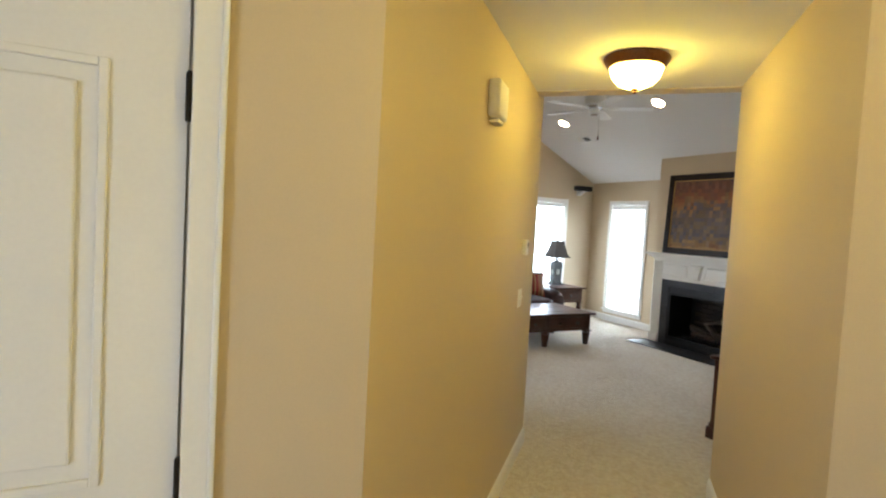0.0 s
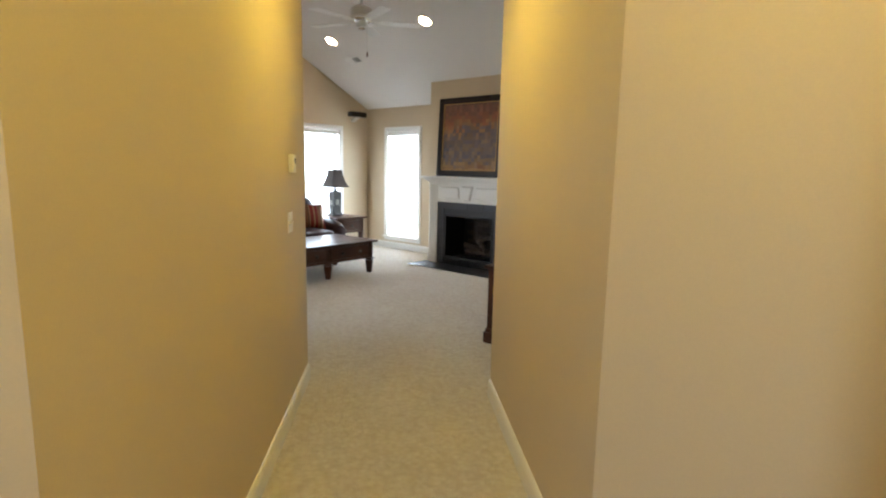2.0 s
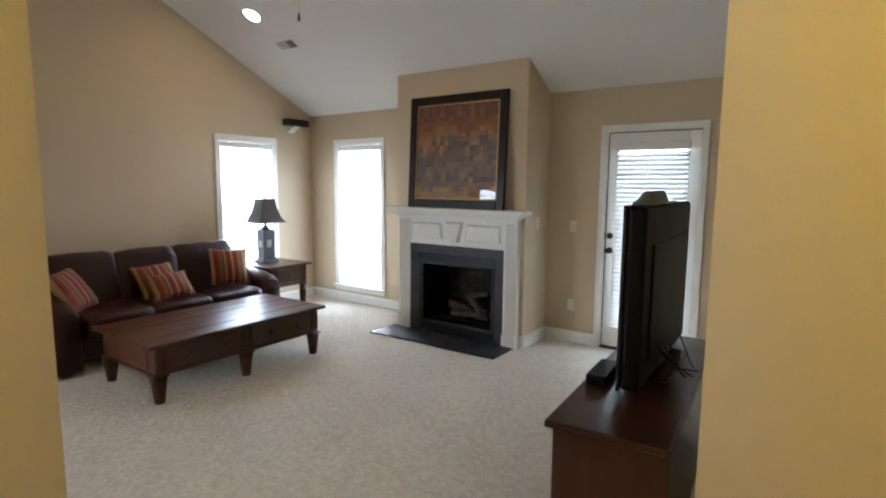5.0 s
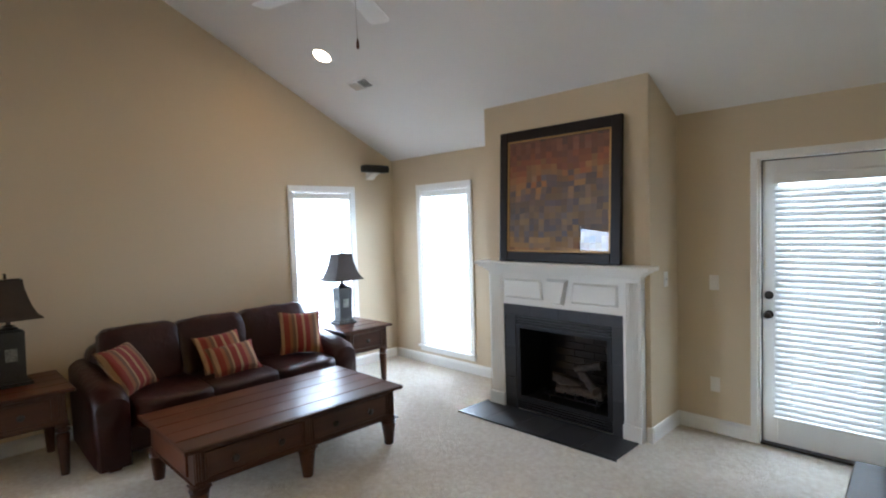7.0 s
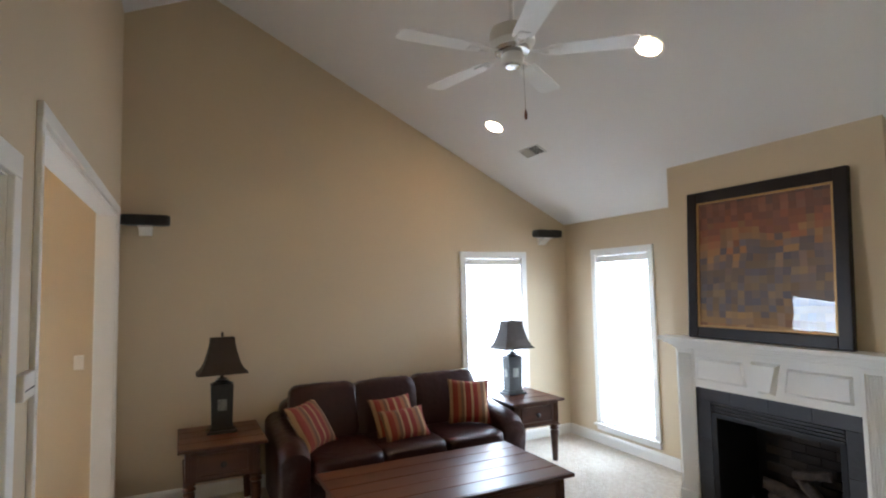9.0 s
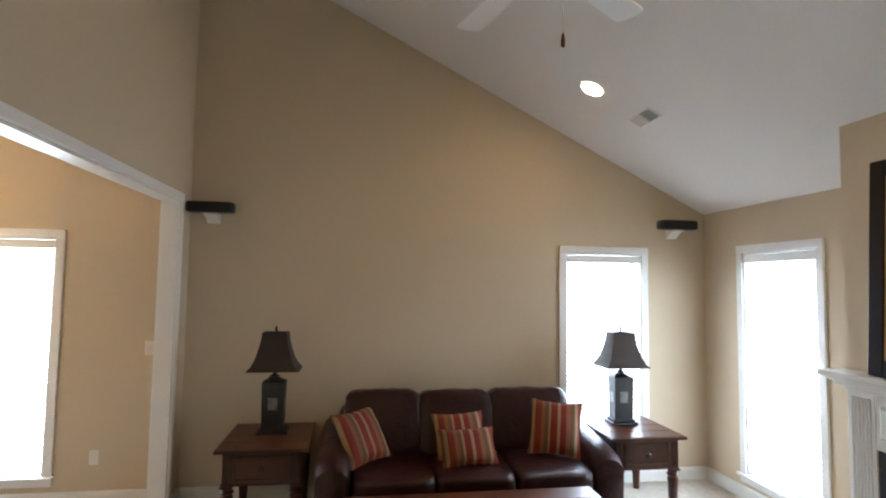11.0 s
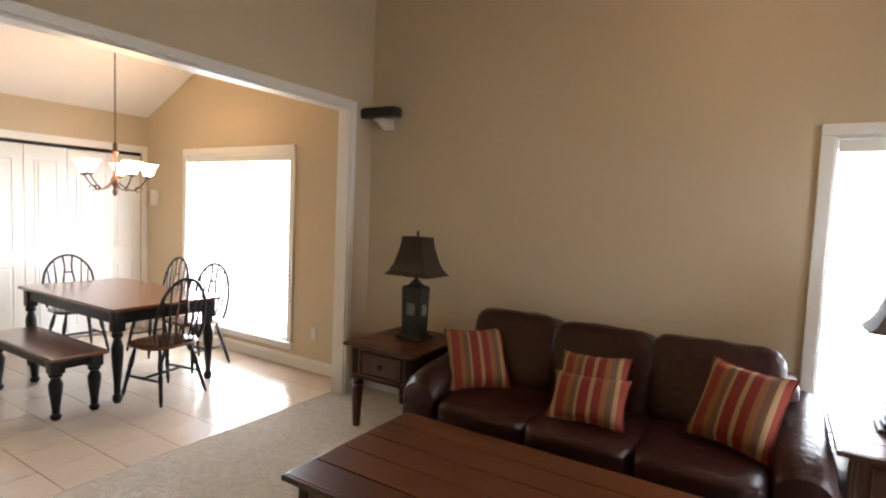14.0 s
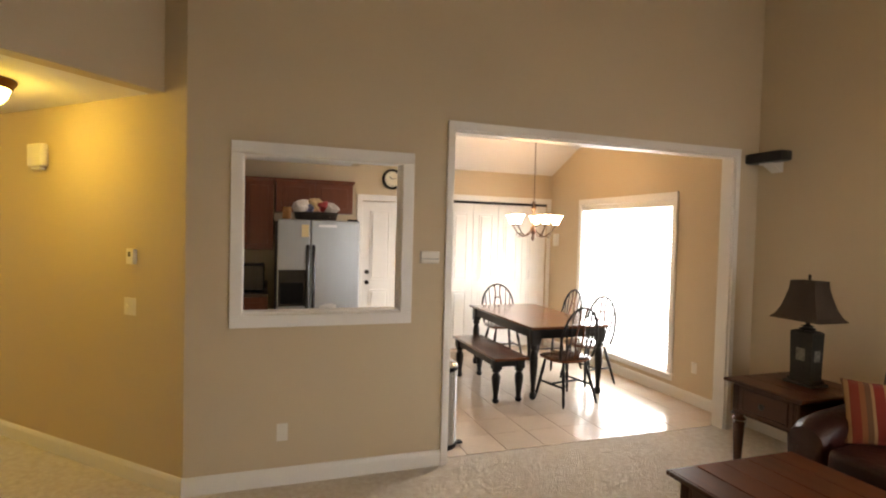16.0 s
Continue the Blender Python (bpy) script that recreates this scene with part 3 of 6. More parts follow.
# kitchen back door
kd = thing("door_4", pose(2.84, SY, 0, 0, 0, 180), "closed white panelled kitchen back door", "door", kind="structure")
bm = panel_leaf(0.83, 2.04, [(0.15, 0.86), (0.98, 1.92)], 2)
bm.transform(pose(0.005, 0.02, 0.012))
part("leaf", bm, TRIM, kd)
for x0, x1 in ((-0.08, -0.001), (0.841, 0.92)):
    part("casing_side", blk(x0, x1, -0.018, 0.001, 0, 2.061, 0.004), TRIM, kd)
part("casing_head", blk(-0.08, 0.92, -0.02, 0.001, 2.061, 2.14, 0.004), TRIM, kd)
knob(kd, 0.07, 0.02, 0.97, -1)
part("deadbolt", lathe(bmesh.new(), [(0.03, 0), (0.03, 0.012), (0.024, 0.016), (0.008, 0.018)], 16, (0.07, 0.02, 1.11), pose(0, 0, 0, 90)), BRONZE, kd, "dark bronze deadbolt", True)
part("hinge", lathe(bmesh.new(), [(0.008, 0), (0.008, 0.1)], 10, (0.835, 0.01, 1.8)), BRONZE, kd)
part("backing", blk(-0.1, 0.94, 0.125, 0.135, 0, 2.2), TRIM, kd)

# ---- chimney and fireplace ----
FX0, FX1, FZ0, FZ1 = 2.33, 3.225, 0.10, 0.76
bm = bmesh.new()
for q in ((CX0, FX0 + 0.015, 0, FZ1), (FX1 + 0.015, CX1, 0, FZ1), (FX0 + 0.015, FX1 + 0.015, 0, 0.03)):
    box(bm, q[0], q[1], CY, NY + 0.001, q[2], q[3])
vs = []
for x in (CX0, CX1):
    vs.append([bm.verts.new(p) for p in ((x, CY, FZ1), (x, NY + 0.001, FZ1), (x, NY + 0.001, roof(NY) + 0.02), (x, CY, roof(CY) + 0.02))])
bm.faces.new(vs[0])
bm.faces.new(vs[1])
for i in range(4):
    bm.faces.new((vs[0][i], vs[0][(i + 1) % 4], vs[1][(i + 1) % 4], vs[1][i]))
structure("wall_chimney", bm, WALL, "beige painted chimney breast", "chimney breast")

FIREBRICK = surface("sooty_firebrick", (0.035, 0.026, 0.021), 0.9, var=0.4, scale=8, fine=60, bump=0.4, rand=0.8)
FIREBLACK = surface("black_firebox_steel", (0.010, 0.010, 0.011), 0.5, 0.3, var=0.3)
LOUVRE = surface("satin_black_louvre", (0.035, 0.034, 0.034), 0.4, var=0.2)
CERAMIC_LOG = surface("grey_brown_ceramic_log", (0.075, 0.058, 0.048), 0.9, var=0.5, scale=9, fine=40, bump=0.8, depth=0.01)
fp = thing("fireplace", pose(0.015, 0.02, 0), "white wooden mantel fireplace with slate surround and gas logs", "fireplace")
Y0 = 4.045
# slate surround: each tile
sur = []
for i in range(2):
    x0 = 2.19 if i == 0 else 3.235
    for k in range(3):
        sur.append((x0 + 0.001, x0 + (0.125 if i == 0 else 0.1) - 0.001, 0.002 + k * 0.282, 0.002 + (k + 1) * 0.282 - 0.002))
for k in range(4):
    w = (3.335 - 2.19) / 4
    sur.append((2.19 + k * w + 0.001, 2.19 + (k + 1) * w - 0.001, 0.85, 0.944))
for x0, x1, z0, z1 in sur:
    part("slate_tile", blk(x0, x1, Y0 + 0.01, 4.12 - 0.001, z0, z1, 0.001, 1), SLATE, fp)
part("mortar_bed", blk(2.195, 3.33, Y0 + 0.016, 4.12 - 0.002, 0.845, 0.94), BLACK_METAL, fp)
# metal insert
bm = bmesh.new()
for k in range(4):
    z = 0.762 + k * 0.023
    prism(bm, [(FX0 - 0.01, Y0 + 0.004), (FX1 + 0.005, Y0 + 0.004), (FX1 + 0.005, Y0 + 0.03), (FX0 - 0.01, Y0 + 0.03)], z, z + 0.010)
part("upper_louvre", bm, LOUVRE, fp, "black louvred grille")
bm = bmesh.new()
for k in range(4):
    z = 0.02 + k * 0.022
    box(bm, FX0 - 0.01, FX1 + 0.005, Y0 + 0.005, Y0 + 0.03, z, z + 0.012, 0.002, 1)
part("lower_louvre", bm, FIREBLACK, fp, "black louvred grille")
bm = bmesh.new()
for q in ((2.317, 2.36, 0.1, 0.76), (3.195, 3.233, 0.1, 0.76)):
    box(bm, q[0], q[1], Y0 + 0.012, Y0 + 0.04, q[2], q[3], 0.002, 1)
for q in ((0.1, 0.135), (0.735, 0.762)):
    box(bm, 2.36, 3.195, Y0 + 0.012, Y0 + 0.04, q[0], q[1], 0.002, 1)
part("fire_frame", bm, FIREBLACK, fp)
part("grille_backing", blk(2.317, 3.233, Y0 + 0.045, Y0 + 0.05, 0.765, 0.85), FIREBLACK, fp)
part("grille_backing", blk(2.317, 3.233, Y0 + 0.045, Y0 + 0.05, 0.0, 0.1), FIREBLACK, fp)
bm = bmesh.new()
box(bm, FX0, FX1, 4.55, 4.56, 0.03, FZ1)
box(bm, FX0, FX1, 4.12, 4.55, 0.03, 0.1)
box(bm, FX0, FX1, 4.12, 4.55, FZ1 - 0.02, FZ1 - 0.001)
box(bm, FX0, FX0 + 0.008, 4.12 - 0.03, 4.55, 0.1, FZ1 - 0.02)
box(bm, FX1 - 0.008, FX1, 4.12 - 0.03, 4.55, 0.1, FZ1 - 0.02)
part("firebox", bm, FIREBLACK, fp)
bme = mesh_of(blk(-0.098, 0.098, 0, 0.025, 0.0, 0.062, 0.002, 1), "firebrick", FIREBRICK)
for r in range(10):
    for c in range(5):
        x = FX0 + 0.09 + c * 0.2 - (0.1 if r % 2 else 0)
        if FX0 + 0.095 < x < FX1 - 0.095:
            b = part("firebrick", bme, None, fp)
            b.location = (x, 4.525, 0.1 + r * 0.066)


def log(p, q, r, seed):
    rnd = random.Random(seed)
    p, q = Vector(p), Vector(q)
    pts = [p.lerp(q, i / 9) + Vector((rnd.uniform(-1, 1), rnd.uniform(-1, 1), rnd.uniform(-1, 1))) * r * 0.12 for i in range(10)]
    return tube(bmesh.new(), pts, [r * rnd.uniform(0.82, 1.12) for _ in range(10)], 10)


for i, (p, q, r) in enumerate((((2.60, 4.27, 0.2), (3.02, 4.30, 0.2), 0.045), ((2.58, 4.40, 0.2), (3.06, 4.42, 0.22), 0.055), ((2.57, 4.23, 0.31), (2.80, 4.34, 0.23), 0.045),
                               ((3.0, 4.24, 0.25), (2.72, 4.40, 0.37), 0.04), ((2.74, 4.34, 0.38), (2.96, 4.38, 0.43), 0.032))):
    part("gas_log", log(p, q, r, i), CERAMIC_LOG, fp, "charred ceramic gas log", True)
bm = bmesh.new()
for k in range(6):
    x = 2.52 + k * 0.1
    tube(bm, [(x, 4.2, 0.2), (x, 4.2, 0.15), (x, 4.45, 0.15), (x, 4.45, 0.22)], 0.008, 6)
tube(bm, [(2.5, 4.2, 0.15), (3.05, 4.2, 0.15)], 0.008, 6)
for x in (2.55, 3.0):
    for y in (4.22, 4.43):
        tube(bm, [(x, y, 0.1), (x, y, 0.15)], 0.008, 6)
part("log_grate", bm, FIREBLACK, fp, "black iron log grate", True)
# mantel woodwork
for x0, x1 in ((2.03, 2.19), (3.335, 3.475)):
    bm = blk(x0, x1, Y0, 4.12 - 0.001, 0.0, 1.245, 0.003)
    n, reeds = 6, []
    fw = (x1 - x0 - 0.04) / n
    for k in range(n):
        reeds.append(blk(x0 + 0.02 + k * fw + 0.004, x0 + 0.02 + (k + 1) * fw - 0.004, Y0 - 0.008, Y0 + 0.001, 0.14, 1.2, 0.003, 1))
    box(bm, x0 - 0.004, x1 + 0.004, Y0 - 0.018, Y0 + 0.002, 0.0, 0.125, 0.005)
    pl = part("pilaster", bm, TRIM, fp, "fluted white pilaster")
    for r in reeds:
        part("reed", r, TRIM, pl)
bm = blk(2.19, 3.335, Y0 + 0.004, 4.12 - 0.001, 0.945, 1.245)
part("frieze", bm, TRIM, fp)


def raised(outline, y, d, inset=0.018):
    bm = bmesh.new()
    cx, cz = sum(p[0] for p in outline) / 4, sum(p[1] for p in outline) / 4
    a = [bm.verts.new((x, y, z)) for x, z in outline]
    b = [bm.verts.new((x + (inset if x < cx else -inset), y - d, z + (inset if z < cz else -inset))) for x, z in outline]
    bm.faces.new(b)
    for i in range(4):
        bm.faces.new((a[i], a[(i + 1) % 4], b[(i + 1) % 4], b[i]))
    bm.faces.new(a[::-1])
    return bm


part("frieze_panel", raised([(2.21, 1.0), (2.625, 1.0), (2.60, 1.175), (2.21, 1.175)], Y0 + 0.005, 0.014), TRIM, fp)
part("frieze_panel", raised([(2.885, 1.0), (3.30, 1.0), (3.30, 1.175), (2.91, 1.175)], Y0 + 0.005, 0.014), TRIM, fp)
part("keystone", raised([(2.705, 0.975), (2.825, 0.975), (2.87, 1.195), (2.66, 1.195)], Y0 + 0.005, 0.034, 0.022), TRIM, fp, "white wedge-shaped keystone")
bm = bmesh.new()
for x0, x1, y0, z0, z1 in ((2.015, 3.49, Y0 - 0.02, 1.235, 1.255), (1.995, 3.51, Y0 - 0.045, 1.255, 1.275), (1.97, 3.545, Y0 - 0.075, 1.275, 1.295)):
    box(bm, x0, x1, y0, 4.12 - 0.001, z0, z1, 0.006)
part("crown_moulding", bm, TRIM, fp)
part("mantel_shelf", blk(1.945, 3.585, 3.935, 4.12 - 0.001, 1.295, 1.328, 0.008, 3), TRIM, fp, "white mantel shelf with rounded edge")
hearth = thing("hearth", pose(0.017, 0.016, 0), "flush charcoal slate tile hearth in the carpet", "hearth", kind="structure")
hx = [1.965 + k * 0.298 for k in range(6)]
for k in range(5):
    part("slate_tile", blk(hx[k] + 0.001, hx[k + 1] - 0.001, 3.672, 4.055, 0.0, 0.012, 0.002, 1), SLATE, hearth)
part("hearth_edge", blk(1.955, 3.465, 3.662, 3.671, 0.0, 0.011), BLACK_METAL, hearth)


# picture that leans on the mantel
def mosaic(name):
    m, n, l, b = nodes_of(name)
    tc, mp, sn = n.new("ShaderNodeTexCoord"), n.new("ShaderNodeMapping"), n.new("ShaderNodeVectorMath")
    warp, wadd = n.new("ShaderNodeTexNoise"), n.new("ShaderNodeVectorMath")
    warp.inputs["Scale"].default_value = 2.2
    l.new(tc.outputs["Object"], warp.inputs["Vector"])
    wadd.operation = "MULTIPLY_ADD"
    wadd.inputs[1].default_value = (0.09, 0.0, 0.09)
    l.new(warp.outputs["Color"], wadd.inputs[0])
    l.new(tc.outputs["Object"], wadd.inputs[2])
    sn.operation = "SNAP"
    sn.inputs[1].default_value = (0.052, 10.0, 0.049)
    l.new(wadd.outputs[0], sn.inputs[0])
    wh, sm2 = n.new("ShaderNodeTexWhiteNoise"), n.new("ShaderNodeTexNoise")
    l.new(sn.outputs[0], wh.inputs["Vector"])
    sm2.inputs["Scale"].default_value, sm2.inputs["Detail"].default_value = 3.0, 3
    l.new(sn.outputs[0], sm2.inputs["Vector"])
    sep = n.new("ShaderNodeSeparateXYZ")
    l.new(sn.outputs[0], sep.inputs[0])
    grad = n.new("ShaderNodeMapRange")
    grad.inputs["From Min"].default_value, grad.inputs["From Max"].default_value = -0.5, 0.5
    l.new(sep.outputs["Z"], grad.inputs["Value"])
    jit = n.new("ShaderNodeMath")
    jit.operation = "MULTIPLY_ADD"
    jit.inputs[1].default_value = 0.2
    l.new(wh.outputs["Value"], jit.inputs[0])
    l.new(grad.outputs["Result"], jit.inputs[2])
    j2 = n.new("ShaderNodeMath")
    j2.operation = "MULTIPLY_ADD"
    j2.inputs[1].default_value = 0.42
    l.new(sm2.outputs["Fac"], j2.inputs[0])
    l.new(jit.outputs[0], j2.inputs[2])
    mr = n.new("ShaderNodeMapRange")
    mr.inputs["From Min"].default_value, mr.inputs["From Max"].default_value = 0.25, 1.42
    l.new(j2.outputs[0], mr.inputs["Value"])
    rp = n.new("ShaderNodeValToRGB")
    cols = ((0.0, (0.22, 0.085, 0.025)), (0.10, (0.30, 0.17, 0.05)), (0.21, (0.20, 0.125, 0.065)), (0.30, (0.085, 0.08, 0.095)), (0.40, (0.20, 0.125, 0.06)), (0.50, (0.10, 0.08, 0.085)),
            (0.60, (0.26, 0.13, 0.04)), (0.70, (0.22, 0.065, 0.02)), (0.80, (0.13, 0.045, 0.025)), (0.90, (0.18, 0.07, 0.035)), (1.0, (0.045, 0.03, 0.028)))
    e = rp.color_ramp.elements
    e[0].position, e[0].color = cols[0][0], (*cols[0][1], 1)
    e[1].position, e[1].color = 1.0, (*cols[-1][1], 1)
    for p, c in cols[1:-1]:
        k = e.new(p)
        k.color = (*c, 1)
    l.new(mr.outputs["Result"], rp.inputs["Fac"])
    tone, w2, sn2 = n.new("ShaderNodeMix"), n.new("ShaderNodeTexWhiteNoise"), n.new("ShaderNodeVectorMath")
    sn2.operation = "SNAP"
    sn2.inputs[1].default_value = (0.052, 10.0, 0.098)
    l.new(wadd.outputs[0], sn2.inputs[0])
    l.new(sn2.outputs[0], w2.inputs["Vector"])
    dk = n.new("ShaderNodeMapRange")
    dk.inputs["To Min"].default_value, dk.inputs["To Max"].default_value = 0.72, 1.25
    l.new(w2.outputs["Value"], dk.inputs["Value"])
    tone.data_type, tone.blend_type = "RGBA", "MULTIPLY"
    tone.inputs["Factor"].default_value = 1.0
    l.new(rp.outputs["Color"], tone.inputs["A"])
    l.new(dk.outputs["Result"], tone.inputs["B"])
    l.new(tone.outputs["Result"], b.inputs["Base Color"])
    b.inputs["Roughness"].default_value = 0.5
    b.inputs["Coat Weight"].default_value, b.inputs["Coat Roughness"].default_value = 1.0, 0.015
    return m


FRAME_BLACK = surface("espresso_frame_lacquer", (0.012, 0.008, 0.007), 0.38, var=0.3, scale=6, spec=0.3)
GILT = surface("worn_gilt_edge", (0.42, 0.25, 0.09), 0.4, 0.6, var=0.2)
pic = thing("framed_painting", pose(2.781, 4.043, 1.33, -3.0), "abstract mosaic painting in a dark wood frame leaning on the mantel", "painting")
bm = bmesh.new()
W2, H = 0.575, 1.125
for q in ((-W2, -W2 + 0.085, 0, H), (W2 - 0.085, W2, 0, H)):
    box(bm, q[0], q[1], -0.02, 0.02, q[2], q[3], 0.008)
for q in ((0, 0.085), (H - 0.085, H)):
    box(bm, -W2 + 0.085, W2 - 0.085, -0.019, 0.019, q[0], q[1], 0.008)
part("frame", bm, FRAME_BLACK, pic, "dark espresso wooden frame")
bm = bmesh.new()
for q in ((-W2 + 0.085, -W2 + 0.1, 0.085, H - 0.085), (W2 - 0.1, W2 - 0.085, 0.085, H - 0.085)):
    box(bm, q[0], q[1], -0.014, 0.01, q[2], q[3], 0.003)
for q in ((0.085, 0.1), (H - 0.1, H - 0.085)):
    box(bm, -W2 + 0.1, W2 - 0.1, -0.014, 0.01, q[0], q[1], 0.003)
part("gilt_fillet", bm, GILT, pic, "thin gilt inner edge")
c = part("canvas", blk(-W2 + 0.1, W2 - 0.1, -0.004, -0.001, -(H / 2 - 0.1), H / 2 - 0.1), mosaic("mosaic_painting"), pic, "glazed abstract of brown, red and blue squares")
c.location = (0, 0, H / 2)

# ---- living room things ----
TOPWOOD = wood("warm_brown_plank_wood", (0.036, 0.0085, 0.0027), (0.13, 0.037, 0.0115), 0.33, 1, 0.0)
BODYWOOD = wood("dark_brown_stained_wood", (0.026, 0.0082, 0.0035), (0.10, 0.035, 0.0145), 0.34, 1, 0.1)
LEGWOOD = wood("dark_turned_wood", (0.024, 0.007, 0.003), (0.095, 0.031, 0.012), 0.32, 2, 0.15)
LEATHER = surface("dark_oxblood_leather", (0.025, 0.0045, 0.004), 0.36, var=0.3, scale=5, fine=22, bump=0.5, depth=0.014, spec=0.38)
DARKKNOB = surface("blackened_knob_wood", (0.015, 0.008, 0.006), 0.3, var=0.2)


def turned_leg(h, r, name_parent, x, y, top=0.07):
    """A turned tapered leg with collars under a square block."""
    bm = blk(x - r, x + r, y - r, y + r, h - top, h, 0.004)
    prof = [(r * 0.60, 0), (r * 0.64, 0.01), (r * 0.72, h * 0.25), (r * 0.95, (h - top) * 0.78), (r * 0.98, (h - top) * 0.83), (r * 0.62, (h - top) * 0.86), (r * 1.1, (h - top) * 0.90),
            (r * 1.05, (h - top) * 0.93), (r * 0.75, (h - top) * 0.96), (r * 0.9, h - top + 0.001)]
    lathe(bm, prof, 18, (x, y, 0))
    return part("leg", bm, LEGWOOD, name_parent, "", True)


def planks(t, x0, x1, y0, y1, z, th, n, mat, seed):
    """Table top boards laid side by side across x, each with eased edges."""
    rnd = random.Random(seed)
    w = (x1 - x0) / n
    for i in range(n):
        part("plank", blk(x0 + i * w + 0.003, x0 + (i + 1) * w - 0.003, y0, y1, z - th + rnd.uniform(0, 0.0008), z + rnd.uniform(-0.0008, 0.0008), 0.0022, 2), mat, t)


def drawer_front(t, y0, y1, z0, z1, x, knobs):
    d = part("drawer", blk(x - 0.012, x + 0.004, y0, y1, z0, z1, 0.004), BODYWOOD, t)
    bm = bmesh.new()
    f = 0.014
    for q in ((y0 - f, y0, z0 - f, z1 + f), (y1, y1 + f, z0 - f, z1 + f)):
        box(bm, x - 0.01, x + 0.009, q[0], q[1], q[2], q[3], 0.003)
    for q in ((z0 - f, z0), (z1, z1 + f)):
        box(bm, x - 0.01, x + 0.009, y0, y1, q[0], q[1], 0.003)
    part("drawer_moulding", bm, BODYWOOD, d)
    for y in knobs:
        part("knob", lathe(bmesh.new(), [(0.011, 0), (0.009, 0.008), (0.02, 0.016), (0.023, 0.024), (0.016, 0.032), (0.005, 0.034)], 14, (x + 0.004, y, (z0 + z1) / 2), pose(0, 0, 0, 0, 90)), DARKKNOB, d, "round dark wooden knob", True)
    return d


def bead_row(a, b, r, n):
    bm = bmesh.new()
    a, b = Vector(a), Vector(b)
    for i in range(n):
        p = a.lerp(b, (i + 0.5) / n)
        bmesh.ops.create_icosphere(bm, subdivisions=1, radius=r, matrix=Matrix.Translation(p))
    return bm


# coffee table: long side along y
ct = thing("coffee_table", pose(1.66, 2.135, 0), "dark brown plank-topped coffee table with drawers and turned legs", "coffee table")
planks(ct, -0.435, 0.435, -0.79, 0.79, 0.45, 0.03, 5, TOPWOOD, 3)
bm = bmesh.new()
for s in (-1, 1):
    box(bm, -0.45, 0.45, s * 0.79 - 0.012, s * 0.79 + 0.012, 0.421, 0.448, 0.006)
    box(bm, s * 0.437 - 0.012, s * 0.437 + 0.012, -0.78, 0.78, 0.421, 0.447, 0.006)
part("top_edge", bm, BODYWOOD, ct)
bm = blk(-0.40, 0.40, -0.74, 0.74, 0.205, 0.421, 0.004)
part("carcass", bm, BODYWOOD, ct)
for y0 in (-0.665, 0.045):
    drawer_front(ct, y0, y0 + 0.62, 0.245, 0.385, 0.402, (y0 + 0.16, y0 + 0.46))
for s in (-1, 1):
    part("end_panel", blk(-0.3, 0.3, s * 0.74 - 0.012, s * 0.74 + 0.012, 0.235, 0.395, 0.008), TOPWOOD, ct, "reddish raised end panel")
    part("rope_bead", bead_row((-0.4, s * 0.745, 0.212), (0.4, s * 0.745, 0.212), 0.009, 44), BODYWOOD, ct)
    part("rope_bead", bead_row((s * 0.405, -0.74, 0.212), (s * 0.405, 0.74, 0.212), 0.009, 80), BODYWOOD, ct)
    for y in (-0.715, 0.0, 0.715):
        bm = bmesh.new()
        for k in (-1, 0, 1):
            box(bm, s * 0.402 - 0.012, s * 0.402 + 0.012, y + k * 0.016 - 0.004, y + k * 0.016 + 0.005, 0.235, 0.405, 0.002, 1)
        part("reeding", bm, BODYWOOD, ct)
        turned_leg(0.207, 0.056, ct, s * 0.372, y * 0.99, 0.01)


def end_table(m, label):
    """A square lamp table with one drawer, front towards +x."""
    t = thing("end_table", m, label, "end table", "end tables by the sofa")
    planks(t, -0.35, 0.35, -0.30, 0.30, 0.62, 0.028, 4, TOPWOOD, 5)
    bm = bmesh.new()
    for s in (-1, 1):
        box(bm, -0.365, 0.365, s * 0.30 - 0.012, s * 0.30 + 0.012, 0.594, 0.618, 0.006)
        box(bm, s * 0.352 - 0.012, s * 0.352 + 0.012, -0.29, 0.29, 0.594, 0.617, 0.006)
    part("top_edge", bm, BODYWOOD, t)
    part("carcass", blk(-0.315, 0.315, -0.262, 0.262, 0.365, 0.594, 0.004), BODYWOOD, t)
    drawer_front(t, -0.17, 0.17, 0.41, 0.55, 0.317, (0.0,))
    part("rope_bead", bead_row((0.32, -0.26, 0.372), (0.32, 0.26, 0.372), 0.008, 30), BODYWOOD, t)
    for s in (-1, 1):
        part("rope_bead", bead_row((-0.31, s * 0.266, 0.372), (0.31, s * 0.266, 0.372), 0.008, 34), BODYWOOD, t)
        bm = bmesh.new()
        for k in range(3):
            y = s * 0.235 + (k - 1) * 0.017
            box(bm, 0.308, 0.324, y - 0.005, y + 0.005, 0.395, 0.575, 0.002, 1)
        part("reeding", bm, BODYWOOD, t)
        for x in (-0.282, 0.282):
            turned_leg(0.365, 0.043, t, x, s * 0.232, 0.015)
    return t


end_table(pose(0.42, 0.76, 0), "dark brown lamp table with one drawer by the dining opening")
end_table(pose(0.42, 3.62, 0), "dark brown lamp table with one drawer before the window")

